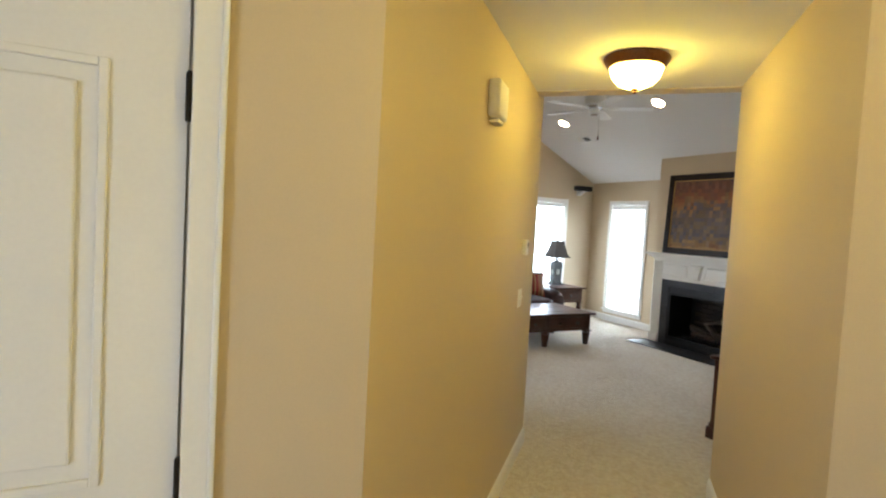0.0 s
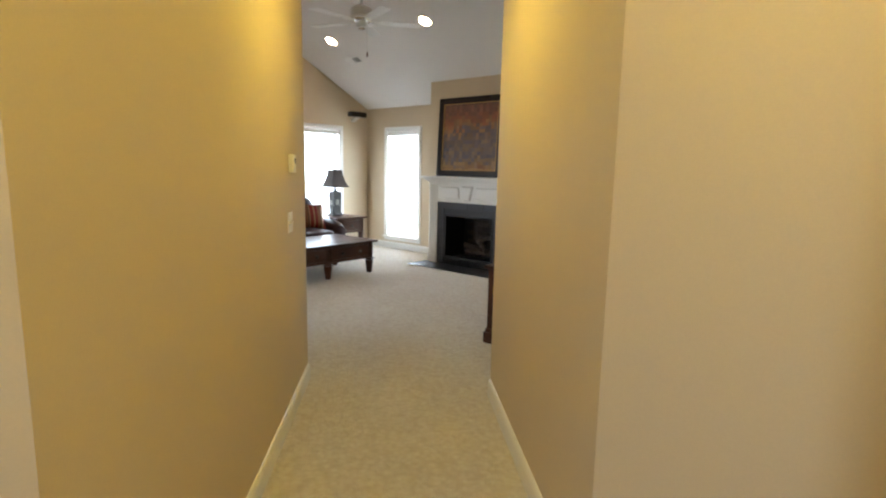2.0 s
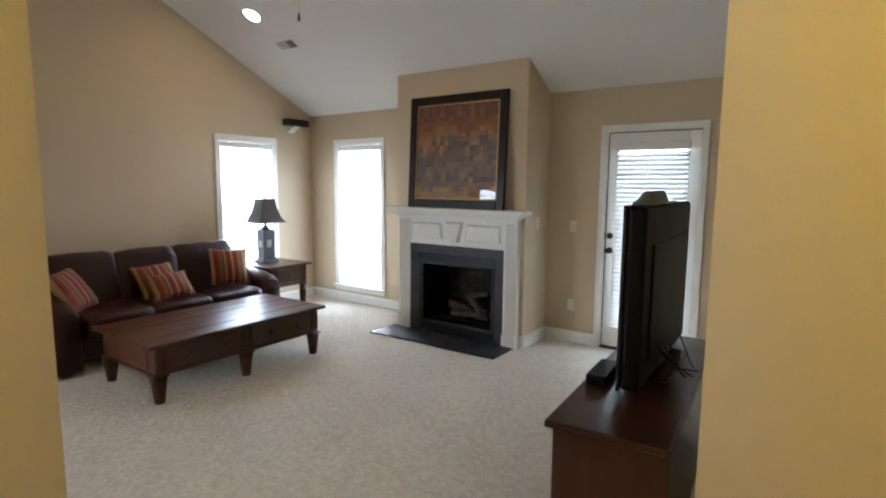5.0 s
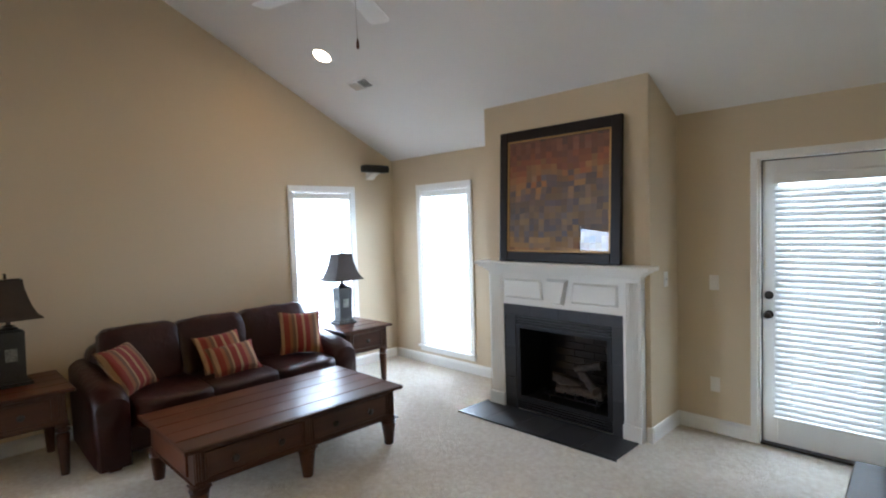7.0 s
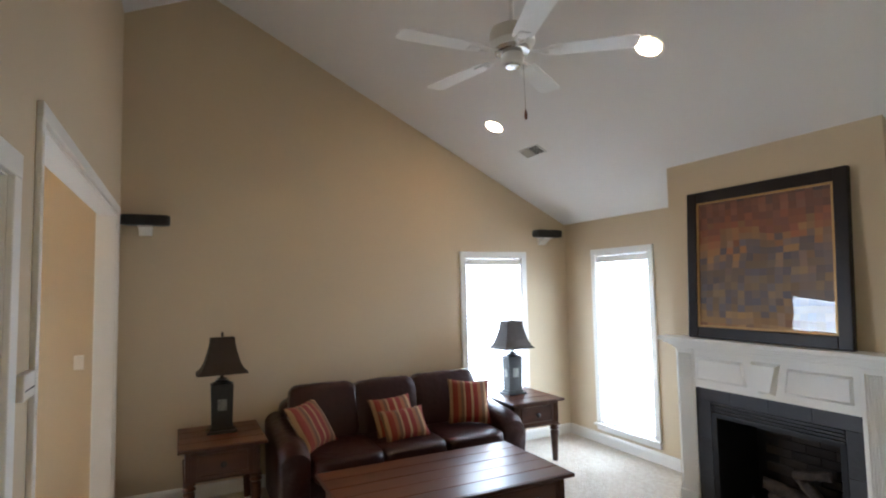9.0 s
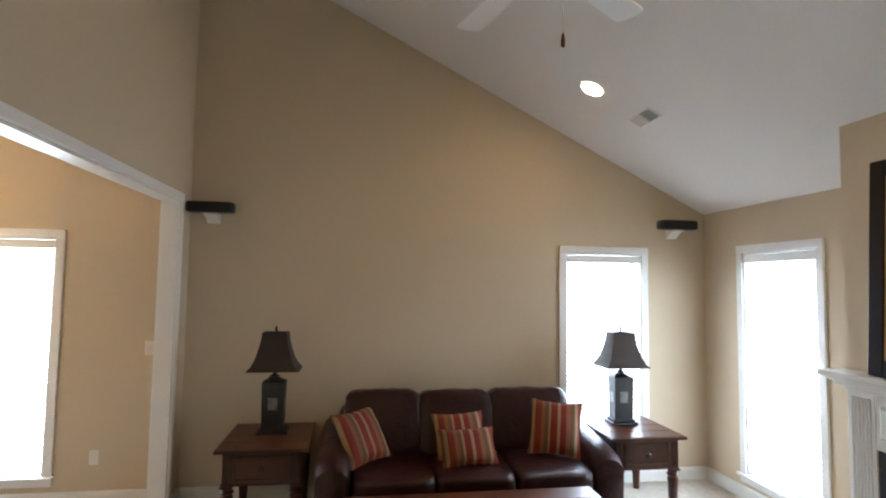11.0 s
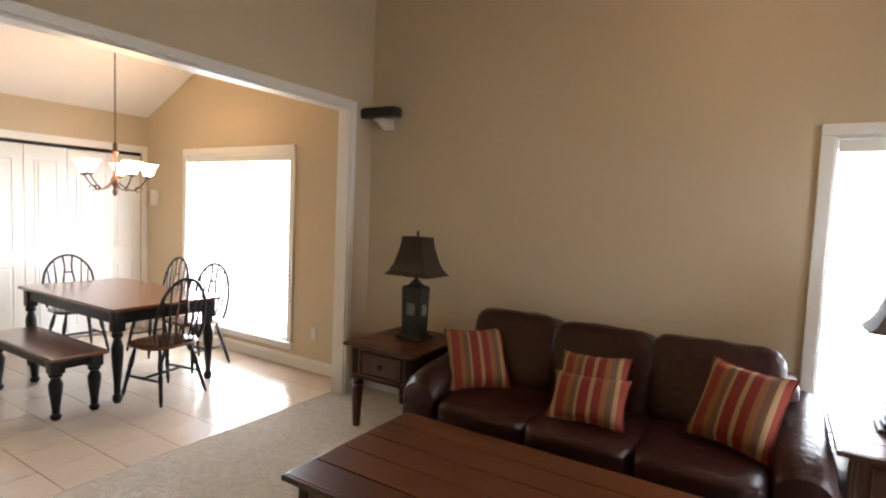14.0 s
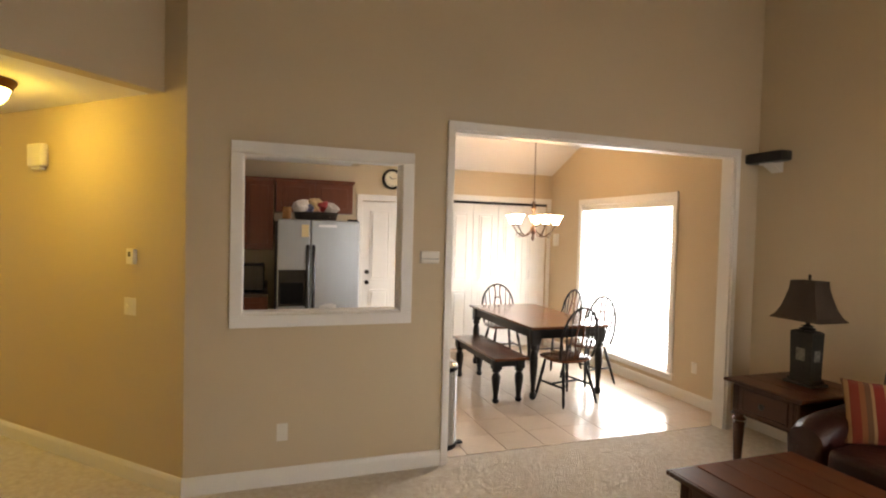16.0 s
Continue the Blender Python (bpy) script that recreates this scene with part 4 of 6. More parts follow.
SHADE = surface("brown_woven_lampshade", (0.036, 0.022, 0.013), 0.8, var=0.3, scale=20, fine=220, bump=0.4)
LAMPBODY = surface("weathered_slate_lamp_body", (0.013, 0.013, 0.010), 0.5, var=0.7, scale=14, fine=60, bump=0.4)
LAMPTILE = surface("pale_fern_plaque", (0.20, 0.20, 0.17), 0.6, var=0.6, scale=40, fine=90)


def table_lamp(m, label):
    t = thing("table_lamp", m, label, "table lamp", "table lamps")
    bm = blk(-0.115, 0.115, -0.085, 0.085, 0.0, 0.022, 0.008, 3)
    box(bm, -0.095, 0.095, -0.068, 0.068, 0.022, 0.045, 0.008, 3)
    part("foot", bm, LAMPBODY, t)
    bm = bmesh.new()
    rings = [[bm.verts.new((sx * w, sy * w * 0.72, z)) for sx, sy in ((-1, -1), (1, -1), (1, 1), (-1, 1))] for w, z in ((0.080, 0.045), (0.078, 0.06), (0.084, 0.36), (0.084, 0.385), (0.06, 0.398))]
    for a, b in zip(rings, rings[1:]):
        for i in range(4):
            bm.faces.new((a[i], a[(i + 1) % 4], b[(i + 1) % 4], b[i]))
    bm.faces.new(rings[0][::-1])
    bm.faces.new(rings[-1])
    part("body", bm, LAMPBODY, t)
    for s in (-1, 1):
        part("plaque", blk(-0.035, 0.035, s * 0.0585 - 0.003, s * 0.0585 + 0.003, 0.18, 0.27, 0.002), LAMPTILE, t, "pale square fern plaque")
        part("plaque", blk(s * 0.079 - 0.003, s * 0.079 + 0.003, -0.03, 0.03, 0.18, 0.27, 0.002), LAMPTILE, t, "pale square fern plaque")
    part("neck", lathe(bmesh.new(), [(0.03, 0.396), (0.05, 0.402), (0.055, 0.412), (0.02, 0.42), (0.045, 0.428), (0.02, 0.436), (0.014, 0.44), (0.014, 0.70)], 16), BRONZE, t, "", True)
    # flared rectangular shade
    bm = bmesh.new()
    prof = [(0.192, 0.475), (0.162, 0.505), (0.135, 0.56), (0.112, 0.64), (0.098, 0.70), (0.092, 0.755)]
    outer = [[bm.verts.new((sx * w, sy * w * 0.8, z)) for sx, sy in ((-1, -1), (0, -1.03), (1, -1), (1.03, 0), (1, 1), (0, 1.03), (-1, 1), (-1.03, 0))] for w, z in prof]
    inner = [[bm.verts.new((sx * (w - 0.005), sy * (w - 0.005) * 0.8, z)) for sx, sy in ((-1, -1), (0, -1.03), (1, -1), (1.03, 0), (1, 1), (0, 1.03), (-1, 1), (-1.03, 0))] for w, z in prof]
    for rr in (outer, inner):
        for a, b in zip(rr, rr[1:]):
            for i in range(8):
                bm.faces.new((a[i], a[(i + 1) % 8], b[(i + 1) % 8], b[i]))
    for k in (0, -1):
        for i in range(8):
            bm.faces.new((outer[k][i], outer[k][(i + 1) % 8], inner[k][(i + 1) % 8], inner[k][i]))
    part("shade", bm, SHADE, t, "flared brown woven shade")
    bm = bmesh.new()
    for i in range(4):
        c = [((-1, -1), (1, -1), (1, 1), (-1, 1))[i], ((1, -1), (1, 1), (-1, 1), (-1, -1))[i]]
        tube(bm, [(c[0][0] * 0.092, c[0][1] * 0.074, 0.755), (c[1][0] * 0.092, c[1][1] * 0.074, 0.755)], 0.004, 6)
        tube(bm, [(c[0][0] * 0.092, c[0][1] * 0.074, 0.752), (0, 0, 0.74)], 0.002, 5)
    part("shade_ring", bm, BRONZE, t)
    part("finial", lathe(bmesh.new(), [(0.006, 0.70), (0.006, 0.765), (0.012, 0.772), (0.008, 0.785), (0.011, 0.795), (0.003, 0.806)], 12), BRONZE, t, "dark finial", True)
    return t


table_lamp(pose(0.355, 0.77, 0.621, 0, 0, 90), "dark slate table lamp with a flared brown shade")
table_lamp(pose(0.345, 3.607, 0.621, 0, 0, 90), "dark slate table lamp with a brown shade before the window")


def puff(bm, c, s, e=0.4, nu=28, nv=14, m=None, wrinkle=0.0, seed=0):
    """A soft padded block: a superquadric of half sizes s round c; small e gives squarer corners."""
    def f(w, k):
        return math.copysign(abs(w) ** k, w)
    rnd = Vector((seed * 3.1, seed * 1.7, seed))
    rows = []
    for j in range(1, nv):
        v = -math.pi / 2 + math.pi * j / nv
        row = []
        for i in range(nu):
            u = 2 * math.pi * i / nu
            p = Vector((s[0] * f(math.cos(v), e) * f(math.cos(u), e), s[1] * f(math.cos(v), e) * f(math.sin(u), e), s[2] * f(math.sin(v), e)))
            if wrinkle:
                q = p * 9 + rnd
                p += p.normalized() * wrinkle * (noise.noise(q) + 0.5 * (1 - 2 * abs(noise.noise(q * 2.3))) + 0.25 * noise.noise(q * 5))
            row.append(bm.verts.new((m @ p if m else p) + Vector(c)))
        rows.append(row)
    lo, hi = [bm.verts.new((m @ Vector((0, 0, z)) if m else Vector((0, 0, z))) + Vector(c)) for z in (-s[2], s[2])]
    for a, b in zip(rows, rows[1:]):
        for i in range(nu):
            bm.faces.new((a[i], a[(i + 1) % nu], b[(i + 1) % nu], b[i]))
    for i in range(nu):
        bm.faces.new((lo, rows[0][(i + 1) % nu], rows[0][i]))
        bm.faces.new((hi, rows[-1][i], rows[-1][(i + 1) % nu]))
    return bm


# sofa: back against the west wall, front towards +x
sofa = thing("sofa", pose(0.06, 2.22, 0), "dark oxblood leather three-seat sofa with padded back cushions", "sofa")
part("base", blk(0.06, 0.86, -0.90, 0.90, 0.09, 0.30, 0.03, 3), LEATHER, sofa, "", True)
part("back_frame", puff(bmesh.new(), (0.13, 0, 0.45), (0.13, 0.97, 0.36), 0.22, 40, 16), LEATHER, sofa, "", True)
for i, (y0, y1) in enumerate(((-0.83, -0.275), (-0.275, 0.285), (0.285, 0.85))):
    part("seat_cushion", puff(bmesh.new(), (0.585, (y0 + y1) / 2, 0.37), (0.405, (y1 - y0) / 2 + 0.004, 0.105), 0.28, 72, 26, None, 0.010, i), LEATHER, sofa, "padded leather seat cushion", True)
for i, (y0, y1, h) in enumerate(((-0.90, -0.335, 0.0), (-0.335, 0.25, 0.012), (0.25, 0.88, 0.0))):
    m = pose(0, 0, 0, 0, -13)
    part("back_cushion", puff(bmesh.new(), (0.27, (y0 + y1) / 2, 0.665 - h), (0.125, (y1 - y0) / 2 + 0.012, 0.258), 0.32, 72, 32, m, 0.014, i + 7), LEATHER, sofa, "plump leather back cushion", True)
for s in (-1, 1):
    bm = bmesh.new()
    # arm: swept from the back to the front, lower and rounder towards the front
    secs = ((0.05, 0.68, 0.105), (0.25, 0.665, 0.11), (0.5, 0.635, 0.115), (0.72, 0.61, 0.12), (0.85, 0.58, 0.12), (0.915, 0.53, 0.11), (0.93, 0.45, 0.10))
    rows = []
    for x, top, hw in secs:
        ring = []
        zb = 0.035
        for k in range(13):
            a = math.pi * k / 12
            ring.append(bm.verts.new((x, s * 0.975 + hw * math.cos(a), top - hw * 0.8 + hw * 0.8 * math.sin(a))))
        ring.append(bm.verts.new((x, s * 0.975 - hw * 0.92, zb)))
        ring.append(bm.verts.new((x, s * 0.975 + hw * 0.92, zb)))
        rows.append(ring)
    for a, b in zip(rows, rows[1:]):
        for k in range(15):
            bm.faces.new((a[k], a[(k + 1) % 15], b[(k + 1) % 15], b[k]))
    bm.faces.new(rows[0])
    bm.faces.new(rows[-1][::-1])
    part("arm", bm, LEATHER, sofa, "rolled leather arm", True)
for x in (0.12, 0.84):
    for y in (-0.97, 0.97):
        part("foot", blk(x - 0.04, x + 0.04, y - 0.04, y + 0.04, 0.0, 0.05, 0.006), LEGWOOD, sofa, "dark wooden block foot")


def stripes(name):
    m, n, l, b = nodes_of(name)
    tc, sp, ad = n.new("ShaderNodeTexCoord"), n.new("ShaderNodeSeparateXYZ"), n.new("ShaderNodeMath")
    l.new(tc.outputs["Object"], sp.inputs[0])
    ad.operation = "MULTIPLY_ADD"
    ad.inputs[1].default_value, ad.inputs[2].default_value = 3.1, 10.13
    l.new(sp.outputs["X"], ad.inputs[0])
    fr = n.new("ShaderNodeMath")
    fr.operation = "FRACT"
    l.new(ad.outputs[0], fr.inputs[0])
    rp = n.new("ShaderNodeValToRGB")
    rp.color_ramp.interpolation = "CONSTANT"
    e = rp.color_ramp.elements
    red, tan, cream, olive, rust = (0.21, 0.013, 0.006), (0.27, 0.10, 0.032), (0.37, 0.225, 0.10), (0.15, 0.07, 0.03), (0.23, 0.026, 0.009)
    e[0].position, e[0].color = 0.0, (*red, 1)
    e[1].position, e[1].color = 0.16, (*cream, 1)
    for p, c in ((0.23, red), (0.36, tan), (0.46, olive), (0.56, cream), (0.63, rust), (0.78, tan), (0.86, olive), (0.95, cream)):
        e.new(p).color = (*c, 1)
    l.new(fr.outputs[0], rp.inputs["Fac"])
    nz, mx = n.new("ShaderNodeTexNoise"), n.new("ShaderNodeMix")
    nz.inputs["Scale"].default_value = 240
    l.new(tc.outputs["Object"], nz.inputs["Vector"])
    mx.data_type, mx.blend_type = "RGBA", "MULTIPLY"
    mx.inputs["Factor"].default_value = 0.35
    l.new(rp.outputs["Color"], mx.inputs["A"])
    l.new(nz.outputs["Color"], mx.inputs["B"])
    l.new(mx.outputs["Result"], b.inputs["Base Color"])
    b.inputs["Roughness"].default_value = 0.85
    b.inputs["Sheen Weight"].default_value = 0.05
    bp = n.new("ShaderNodeBump")
    bp.inputs["Strength"].default_value, bp.inputs["Distance"].default_value = 0.5, 0.003
    l.new(nz.outputs["Fac"], bp.inputs["Height"])
    l.new(bp.outputs["Normal"], b.inputs["Normal"])
    return m


STRIPE = stripes("red_tan_striped_fabric")


def pillow(m, w, h, d, label, seed):
    """A stuffed throw pillow standing in local x and z, with pinched corners."""
    t = thing("throw_pillow", m, label, "pillow", "striped pillows on the sofa")
    bm = bmesh.new()
    n = 14
    rnd = Vector((seed, seed * 2.3, 0))

    def at(i, j, s):
        u, v = 2 * i / n - 1, 2 * j / n - 1
        pinch = 1 - 0.10 * (1 - abs(u) ** 2) * abs(v) ** 3, 1 - 0.10 * (1 - abs(v) ** 2) * abs(u) ** 3
        th = d * (max(0, (1 - u * u) * (1 - v * v))) ** 0.42
        p = Vector((w / 2 * u * pinch[1], s * th, h / 2 + h / 2 * v * pinch[0]))
        p.y += 0.012 * noise.noise(p * 7 + rnd) * (th / d)
        return p
    grids = [[[bm.verts.new(at(i, j, s)) for j in range(n + 1)] for i in range(n + 1)] for s in (1, -1)]
    for g in grids:
        for i in range(n):
            for j in range(n):
                bm.faces.new((g[i][j], g[i + 1][j], g[i + 1][j + 1], g[i][j + 1]))
    bmesh.ops.remove_doubles(bm, verts=bm.verts, dist=0.0005)
    part("cover", bm, STRIPE, t, "", True)
    edge = [at(i, 0, 1) for i in range(n)] + [at(n, j, 1) for j in range(n)] + [at(n - i, n, 1) for i in range(n)] + [at(0, n - j, 1) for j in range(n)]
    part("piping", tube(bmesh.new(), edge, 0.005, 6, True), STRIPE, t)
    return t


# pillows stand on the seat, faces towards +x
pillow(pose(0.69, 1.52, 0.475, 0, 0, 128) @ pose(0, 0, 0, -35, 0, 0) @ pose(0, 0, 0, 0, -3, 0), 0.39, 0.41, 0.07, "red, tan and olive striped pillow by the sofa's arm", 1)
pillow(pose(0.69, 2.19, 0.475, 0, 0, 90) @ pose(0, 0, 0, -38, 0, 0) @ pose(0, 0, 0, 0, -3, 0), 0.40, 0.37, 0.065, "striped pillow behind another in the sofa's middle", 2)
pillow(pose(0.835, 2.22, 0.475, 0, 0, 90) @ pose(0, 0, 0, -38, 0, 0) @ pose(0, 0, 0, 0, -3, 2), 0.42, 0.28, 0.07, "oblong striped pillow in front in the sofa's middle", 3)
pillow(pose(0.715, 2.88, 0.485, 0, 0, 90) @ pose(0, 0, 0, -32, 0, 0) @ pose(0, 0, 0, 0, 13, -14), 0.40, 0.43, 0.075, "tilted striped pillow by the window-side arm", 4)

# loudspeakers on wall brackets
SPK = surface("black_speaker_cloth", (0.012, 0.012, 0.013), 0.8, var=0.2, fine=300, bump=0.3)
SPK_CASE = surface("black_speaker_case", (0.016, 0.016, 0.017), 0.35, var=0.2)


def wall_speaker(m, label):
    """A lying loudspeaker on a white bracket; local x along its length, wall at +y."""
    t = thing("wall_speaker", m, label, "loudspeaker", "wall speakers")
    part("case", puff(bmesh.new(), (0, -0.12, 0.0), (0.185, 0.055, 0.045), 0.25, 32, 12), SPK_CASE, t, "", True)
    part("grille", puff(bmesh.new(), (0, -0.165, 0.0), (0.165, 0.02, 0.038), 0.3, 32, 10), SPK, t, "black cloth grille", True)
    bm = blk(-0.05, 0.05, -0.012, 0.0, -0.12, -0.03, 0.003)
    box(bm, -0.055, 0.055, -0.15, -0.012, -0.062, -0.046, 0.003)
    v = [bm.verts.new(p) for p in ((-0.05, -0.012, -0.062), (-0.05, -0.012, -0.12), (-0.05, -0.11, -0.062), (0.05, -0.012, -0.062), (0.05, -0.012, -0.12), (0.05, -0.11, -0.062))]
    for q in ((0, 1, 2), (5, 4, 3), (0, 3, 4, 1), (1, 4, 5, 2), (2, 5, 3, 0)):
        bm.faces.new([v[i] for i in q])
    part("bracket", bm, TRIM, t, "white wall bracket")
    return t


wall_speaker(pose(0, 0.19, 2.36, 0, 0, 90) @ pose(0, 0, 0, 0, 0, 0), "black lying speaker on a white bracket above the lamp")
wall_speaker(pose(0, 4.29, 2.345, 0, 0, 90), "black lying speaker on a white bracket in the corner")
wall_speaker(pose(EN + 0.012, 4.15, 2.075, 0, 0, -90), "black lying speaker on a white bracket on the side wall")

# ceiling fan
FANWHITE = surface("white_fan_enamel", (0.80, 0.80, 0.78), 0.35, var=0.03)
CHROME = surface("satin_nickel", (0.55, 0.54, 0.52), 0.25, 1.0, var=0.1)
fan = thing("ceiling_fan", pose(2.757, 2.078, 0), "white five-blade ceiling fan on a long downrod", "ceiling fan")
zc = roof(2.078)
part("canopy", lathe(bmesh.new(), [(0.02, zc - 0.1), (0.06, zc - 0.085), (0.075, zc - 0.03), (0.078, zc + 0.03)], 24), FANWHITE, fan, "", True)
part("downrod", lathe(bmesh.new(), [(0.012, 3.18), (0.012, zc - 0.09)], 12), FANWHITE, fan, "", True)
part("motor_housing", lathe(bmesh.new(), [(0.03, 3.20), (0.07, 3.195), (0.115, 3.17), (0.125, 3.13), (0.125, 3.09), (0.105, 3.07), (0.09, 3.065)][::-1], 32), FANWHITE, fan, "", True)
part("flywheel", lathe(bmesh.new(), [(0.085, 3.035), (0.095, 3.04), (0.095, 3.064), (0.08, 3.066)], 32), CHROME, fan, "satin nickel band", True)
part("switch_cup", lathe(bmesh.new(), [(0.025, 2.965), (0.055, 2.972), (0.062, 2.99), (0.062, 3.02), (0.05, 3.036)], 24), FANWHITE, fan, "", True)
part("cap", lathe(bmesh.new(), [(0.02, 2.958), (0.04, 2.96), (0.042, 2.968)], 20), CHROME, fan, "", True)
for k in range(5):
    a = radians(-92 + 72 * k)
    bm = bmesh.new()
    out = []
    for x, w in ((0.20, 0.05), (0.24, 0.058), (0.45, 0.064), (0.62, 0.07), (0.655, 0.06), (0.665, 0.04)):
        out.append((x, w))
    pts = [(x, w) for x, w in out] + [(x, -w) for x, w in out[::-1]]
    prism(bm, pts, -0.003, 0.003)
    bm.transform(pose(0, 0, 3.035, 0, 0, math.degrees(a)) @ pose(0, 0, 0, -4))
    bl = part("blade", bm, FANWHITE, fan)
    bm = bmesh.new()
    tube(bm, [(0.08, 0, 0.012), (0.13, 0, 0.0), (0.17, 0.02, -0.004), (0.22, 0.028, -0.006)], 0.008, 6)
    tube(bm, [(0.08, 0, 0.012), (0.13, 0, 0.0), (0.17, -0.02, -0.004), (0.22, -0.028, -0.006)], 0.008, 6)
    box(bm, 0.2, 0.27, -0.03, 0.03, -0.01, -0.0035, 0.002)
    bm.transform(pose(0, 0, 3.035, 0, 0, math.degrees(a)) @ pose(0, 0, 0, -4))
    part("blade_iron", bm, FANWHITE, bl, "", True)
bm = tube(bmesh.new(), [(0.03, 0.05, 2.97), (0.031, 0.055, 2.72)], 0.0015, 5)
part("pull_chain", bm, CHROME, fan)
part("chain_fob", lathe(bmesh.new(), [(0.003, 2.665), (0.008, 2.67), (0.009, 2.69), (0.005, 2.715), (0.002, 2.722)], 10, (0.031, 0.055, 0)), TOPWOOD, fan, "small wooden fob", True)

# recessed downlights in the slope
LENS = glowing("lit_downlight_lens", (1.0, 0.65, 0.35), 95.0)
SLOPE = math.degrees(math.atan(0.50))
for x in (0.945, 2.79):
    m = pose(x, 3.085, roof(3.085)) @ pose(0, 0, 0, -SLOPE)
    t = thing("recessed_downlight", m, "lit round recessed downlight in the sloping ceiling", "ceiling light", "recessed downlights")
    part("trim_ring", lathe(bmesh.new(), [(0.078, -0.001), (0.098, -0.004), (0.098, 0.002), (0.078, 0.002)], 32), FANWHITE, t, "", True)
    part("lens", lathe(bmesh.new(), [(0.06, -0.007), (0.074, -0.005), (0.078, -0.002)], 32), LENS, t, "glowing warm lens", True)

# air register
VENTDARK = surface("vent_shadow_grey", (0.12, 0.12, 0.12), 0.8)
av = thing("ceiling_vent", pose(0.97, 3.49, roof(3.49)) @ pose(0, 0, 0, -SLOPE), "white metal air register in the sloping ceiling", "vent")
# dark grey sheet painted as the shade inside the duct
part("backing", blk(-0.14, 0.14, -0.055, 0.055, -0.003, -0.001), VENTDARK, av)
bm = bmesh.new()
for q in ((-0.155, -0.138, -0.07, 0.07), (0.138, 0.155, -0.07, 0.07), (-0.006, 0.006, -0.054, 0.054)):
    box(bm, q[0], q[1], q[2], q[3], -0.008, -0.001, 0.002)
for y in (-0.07, 0.054):
    box(bm, -0.138, 0.138, y, y + 0.016, -0.008, -0.001, 0.002)
part("frame", bm, FANWHITE, av)
for k in range(7):
    for s in (-1, 1):
        bm = blk(-0.062, 0.062, -0.0065, 0.0065, -0.0007, 0.0007)
        bm.transform(pose(s * 0.072, -0.045 + k * 0.015, -0.007, 40 * s))
        part("slat", bm, FANWHITE, av)


# switches, outlets and boxes on walls: local wall at y = 0, room towards -y
def plate(m, label, name="light_switch", gangs=1, outlet=False):
    t = thing(name, m, label, "outlet" if outlet else "switch")
    w = 0.035 + 0.023 * (gangs - 1)
    part("cover_plate", blk(-w, w, -0.006, 0.0, -0.057, 0.057, 0.003), PLASTIC, t)
    for g in range(gangs):
        x = (g - (gangs - 1) / 2) * 0.046
        if outlet:
            for z in (-0.024, 0.024):
                part("socket", blk(x - 0.015, x + 0.015, -0.009, -0.005, z - 0.014, z + 0.014, 0.004), PLASTIC, t)
        else:
            part("toggle", blk(x - 0.005, x + 0.005, -0.016, -0.005, -0.006, 0.012, 0.002), PLASTIC, t)
    return t


SOUTHF, WEST = pose(0, 0, 0, 0, 0, 180), pose(0, 0, 0, 0, 0, 90)
plate(pose(3.806, NY, 1.168), "white switch plate beside the patio door")
plate(pose(3.81, NY, 0.38), "white outlet plate low on the wall", "wall_outlet", 1, True)
plate(pose(CX1, 4.41, 1.2) @ pose(0, 0, 0, 0, 0, -90) @ pose(0, 0, 0, 0, 0, 180), "white switch plate on the chimney's side")
plate(pose(3.985, 0, 0.345) @ SOUTHF, "white outlet plate under the pass-through", "wall_outlet", 1, True)
plate(pose(0, -0.262, 1.22) @ WEST, "white switch plate by the dining opening")
plate(pose(0, -0.63, 0.37) @ WEST, "white outlet plate low by the dining window", "wall_outlet", 1, True)
HALL = pose(0, 0, 0, 0, 0, 135)
plate(pose(4.925, -0.36, 1.13) @ HALL, "white double switch plate on the hall wall", "light_switch", 2)
t = thing("thermostat", pose(4.905, -0.34, 1.455) @ HALL, "small ivory wall thermostat in the hall", "thermostat")
part("body", blk(-0.035, 0.035, -0.03, 0, -0.05, 0.05, 0.005), PLASTIC, t)
part("dial", blk(-0.012, 0.012, -0.033, -0.029, 0.0, 0.03, 0.002), VENTDARK, t)
t = thing("door_chime", pose(5.64, -1.075, 2.14) @ HALL, "ivory door chime box high on the hall wall", "chime")
part("cover", blk(-0.092, 0.092, -0.055, 0, -0.082, 0.082, 0.014, 3), PLASTIC, t, "", True)
part("lower_lip", blk(-0.055, 0.055, -0.045, 0, -0.104, -0.086, 0.006), PLASTIC, t)
t = thing("alarm_keypad", pose(3.018, 0, 1.485) @ SOUTHF, "white alarm keypad box beside the dining opening", "keypad")
part("body", blk(-0.068, 0.068, -0.028, 0, -0.042, 0.042, 0.006, 3), PLASTIC, t, "", True)
part("cover_line", blk(-0.06, 0.06, -0.0295, -0.027, -0.012, -0.008), VENTDARK, t)
t = thing("wall_chime", pose(0, -3.30, 1.6) @ WEST, "small white wall box beside the dining window", "wall box")
part("body", blk(-0.06, 0.06, -0.04, 0, -0.09, 0.09, 0.01, 3), PLASTIC, t, "", True)

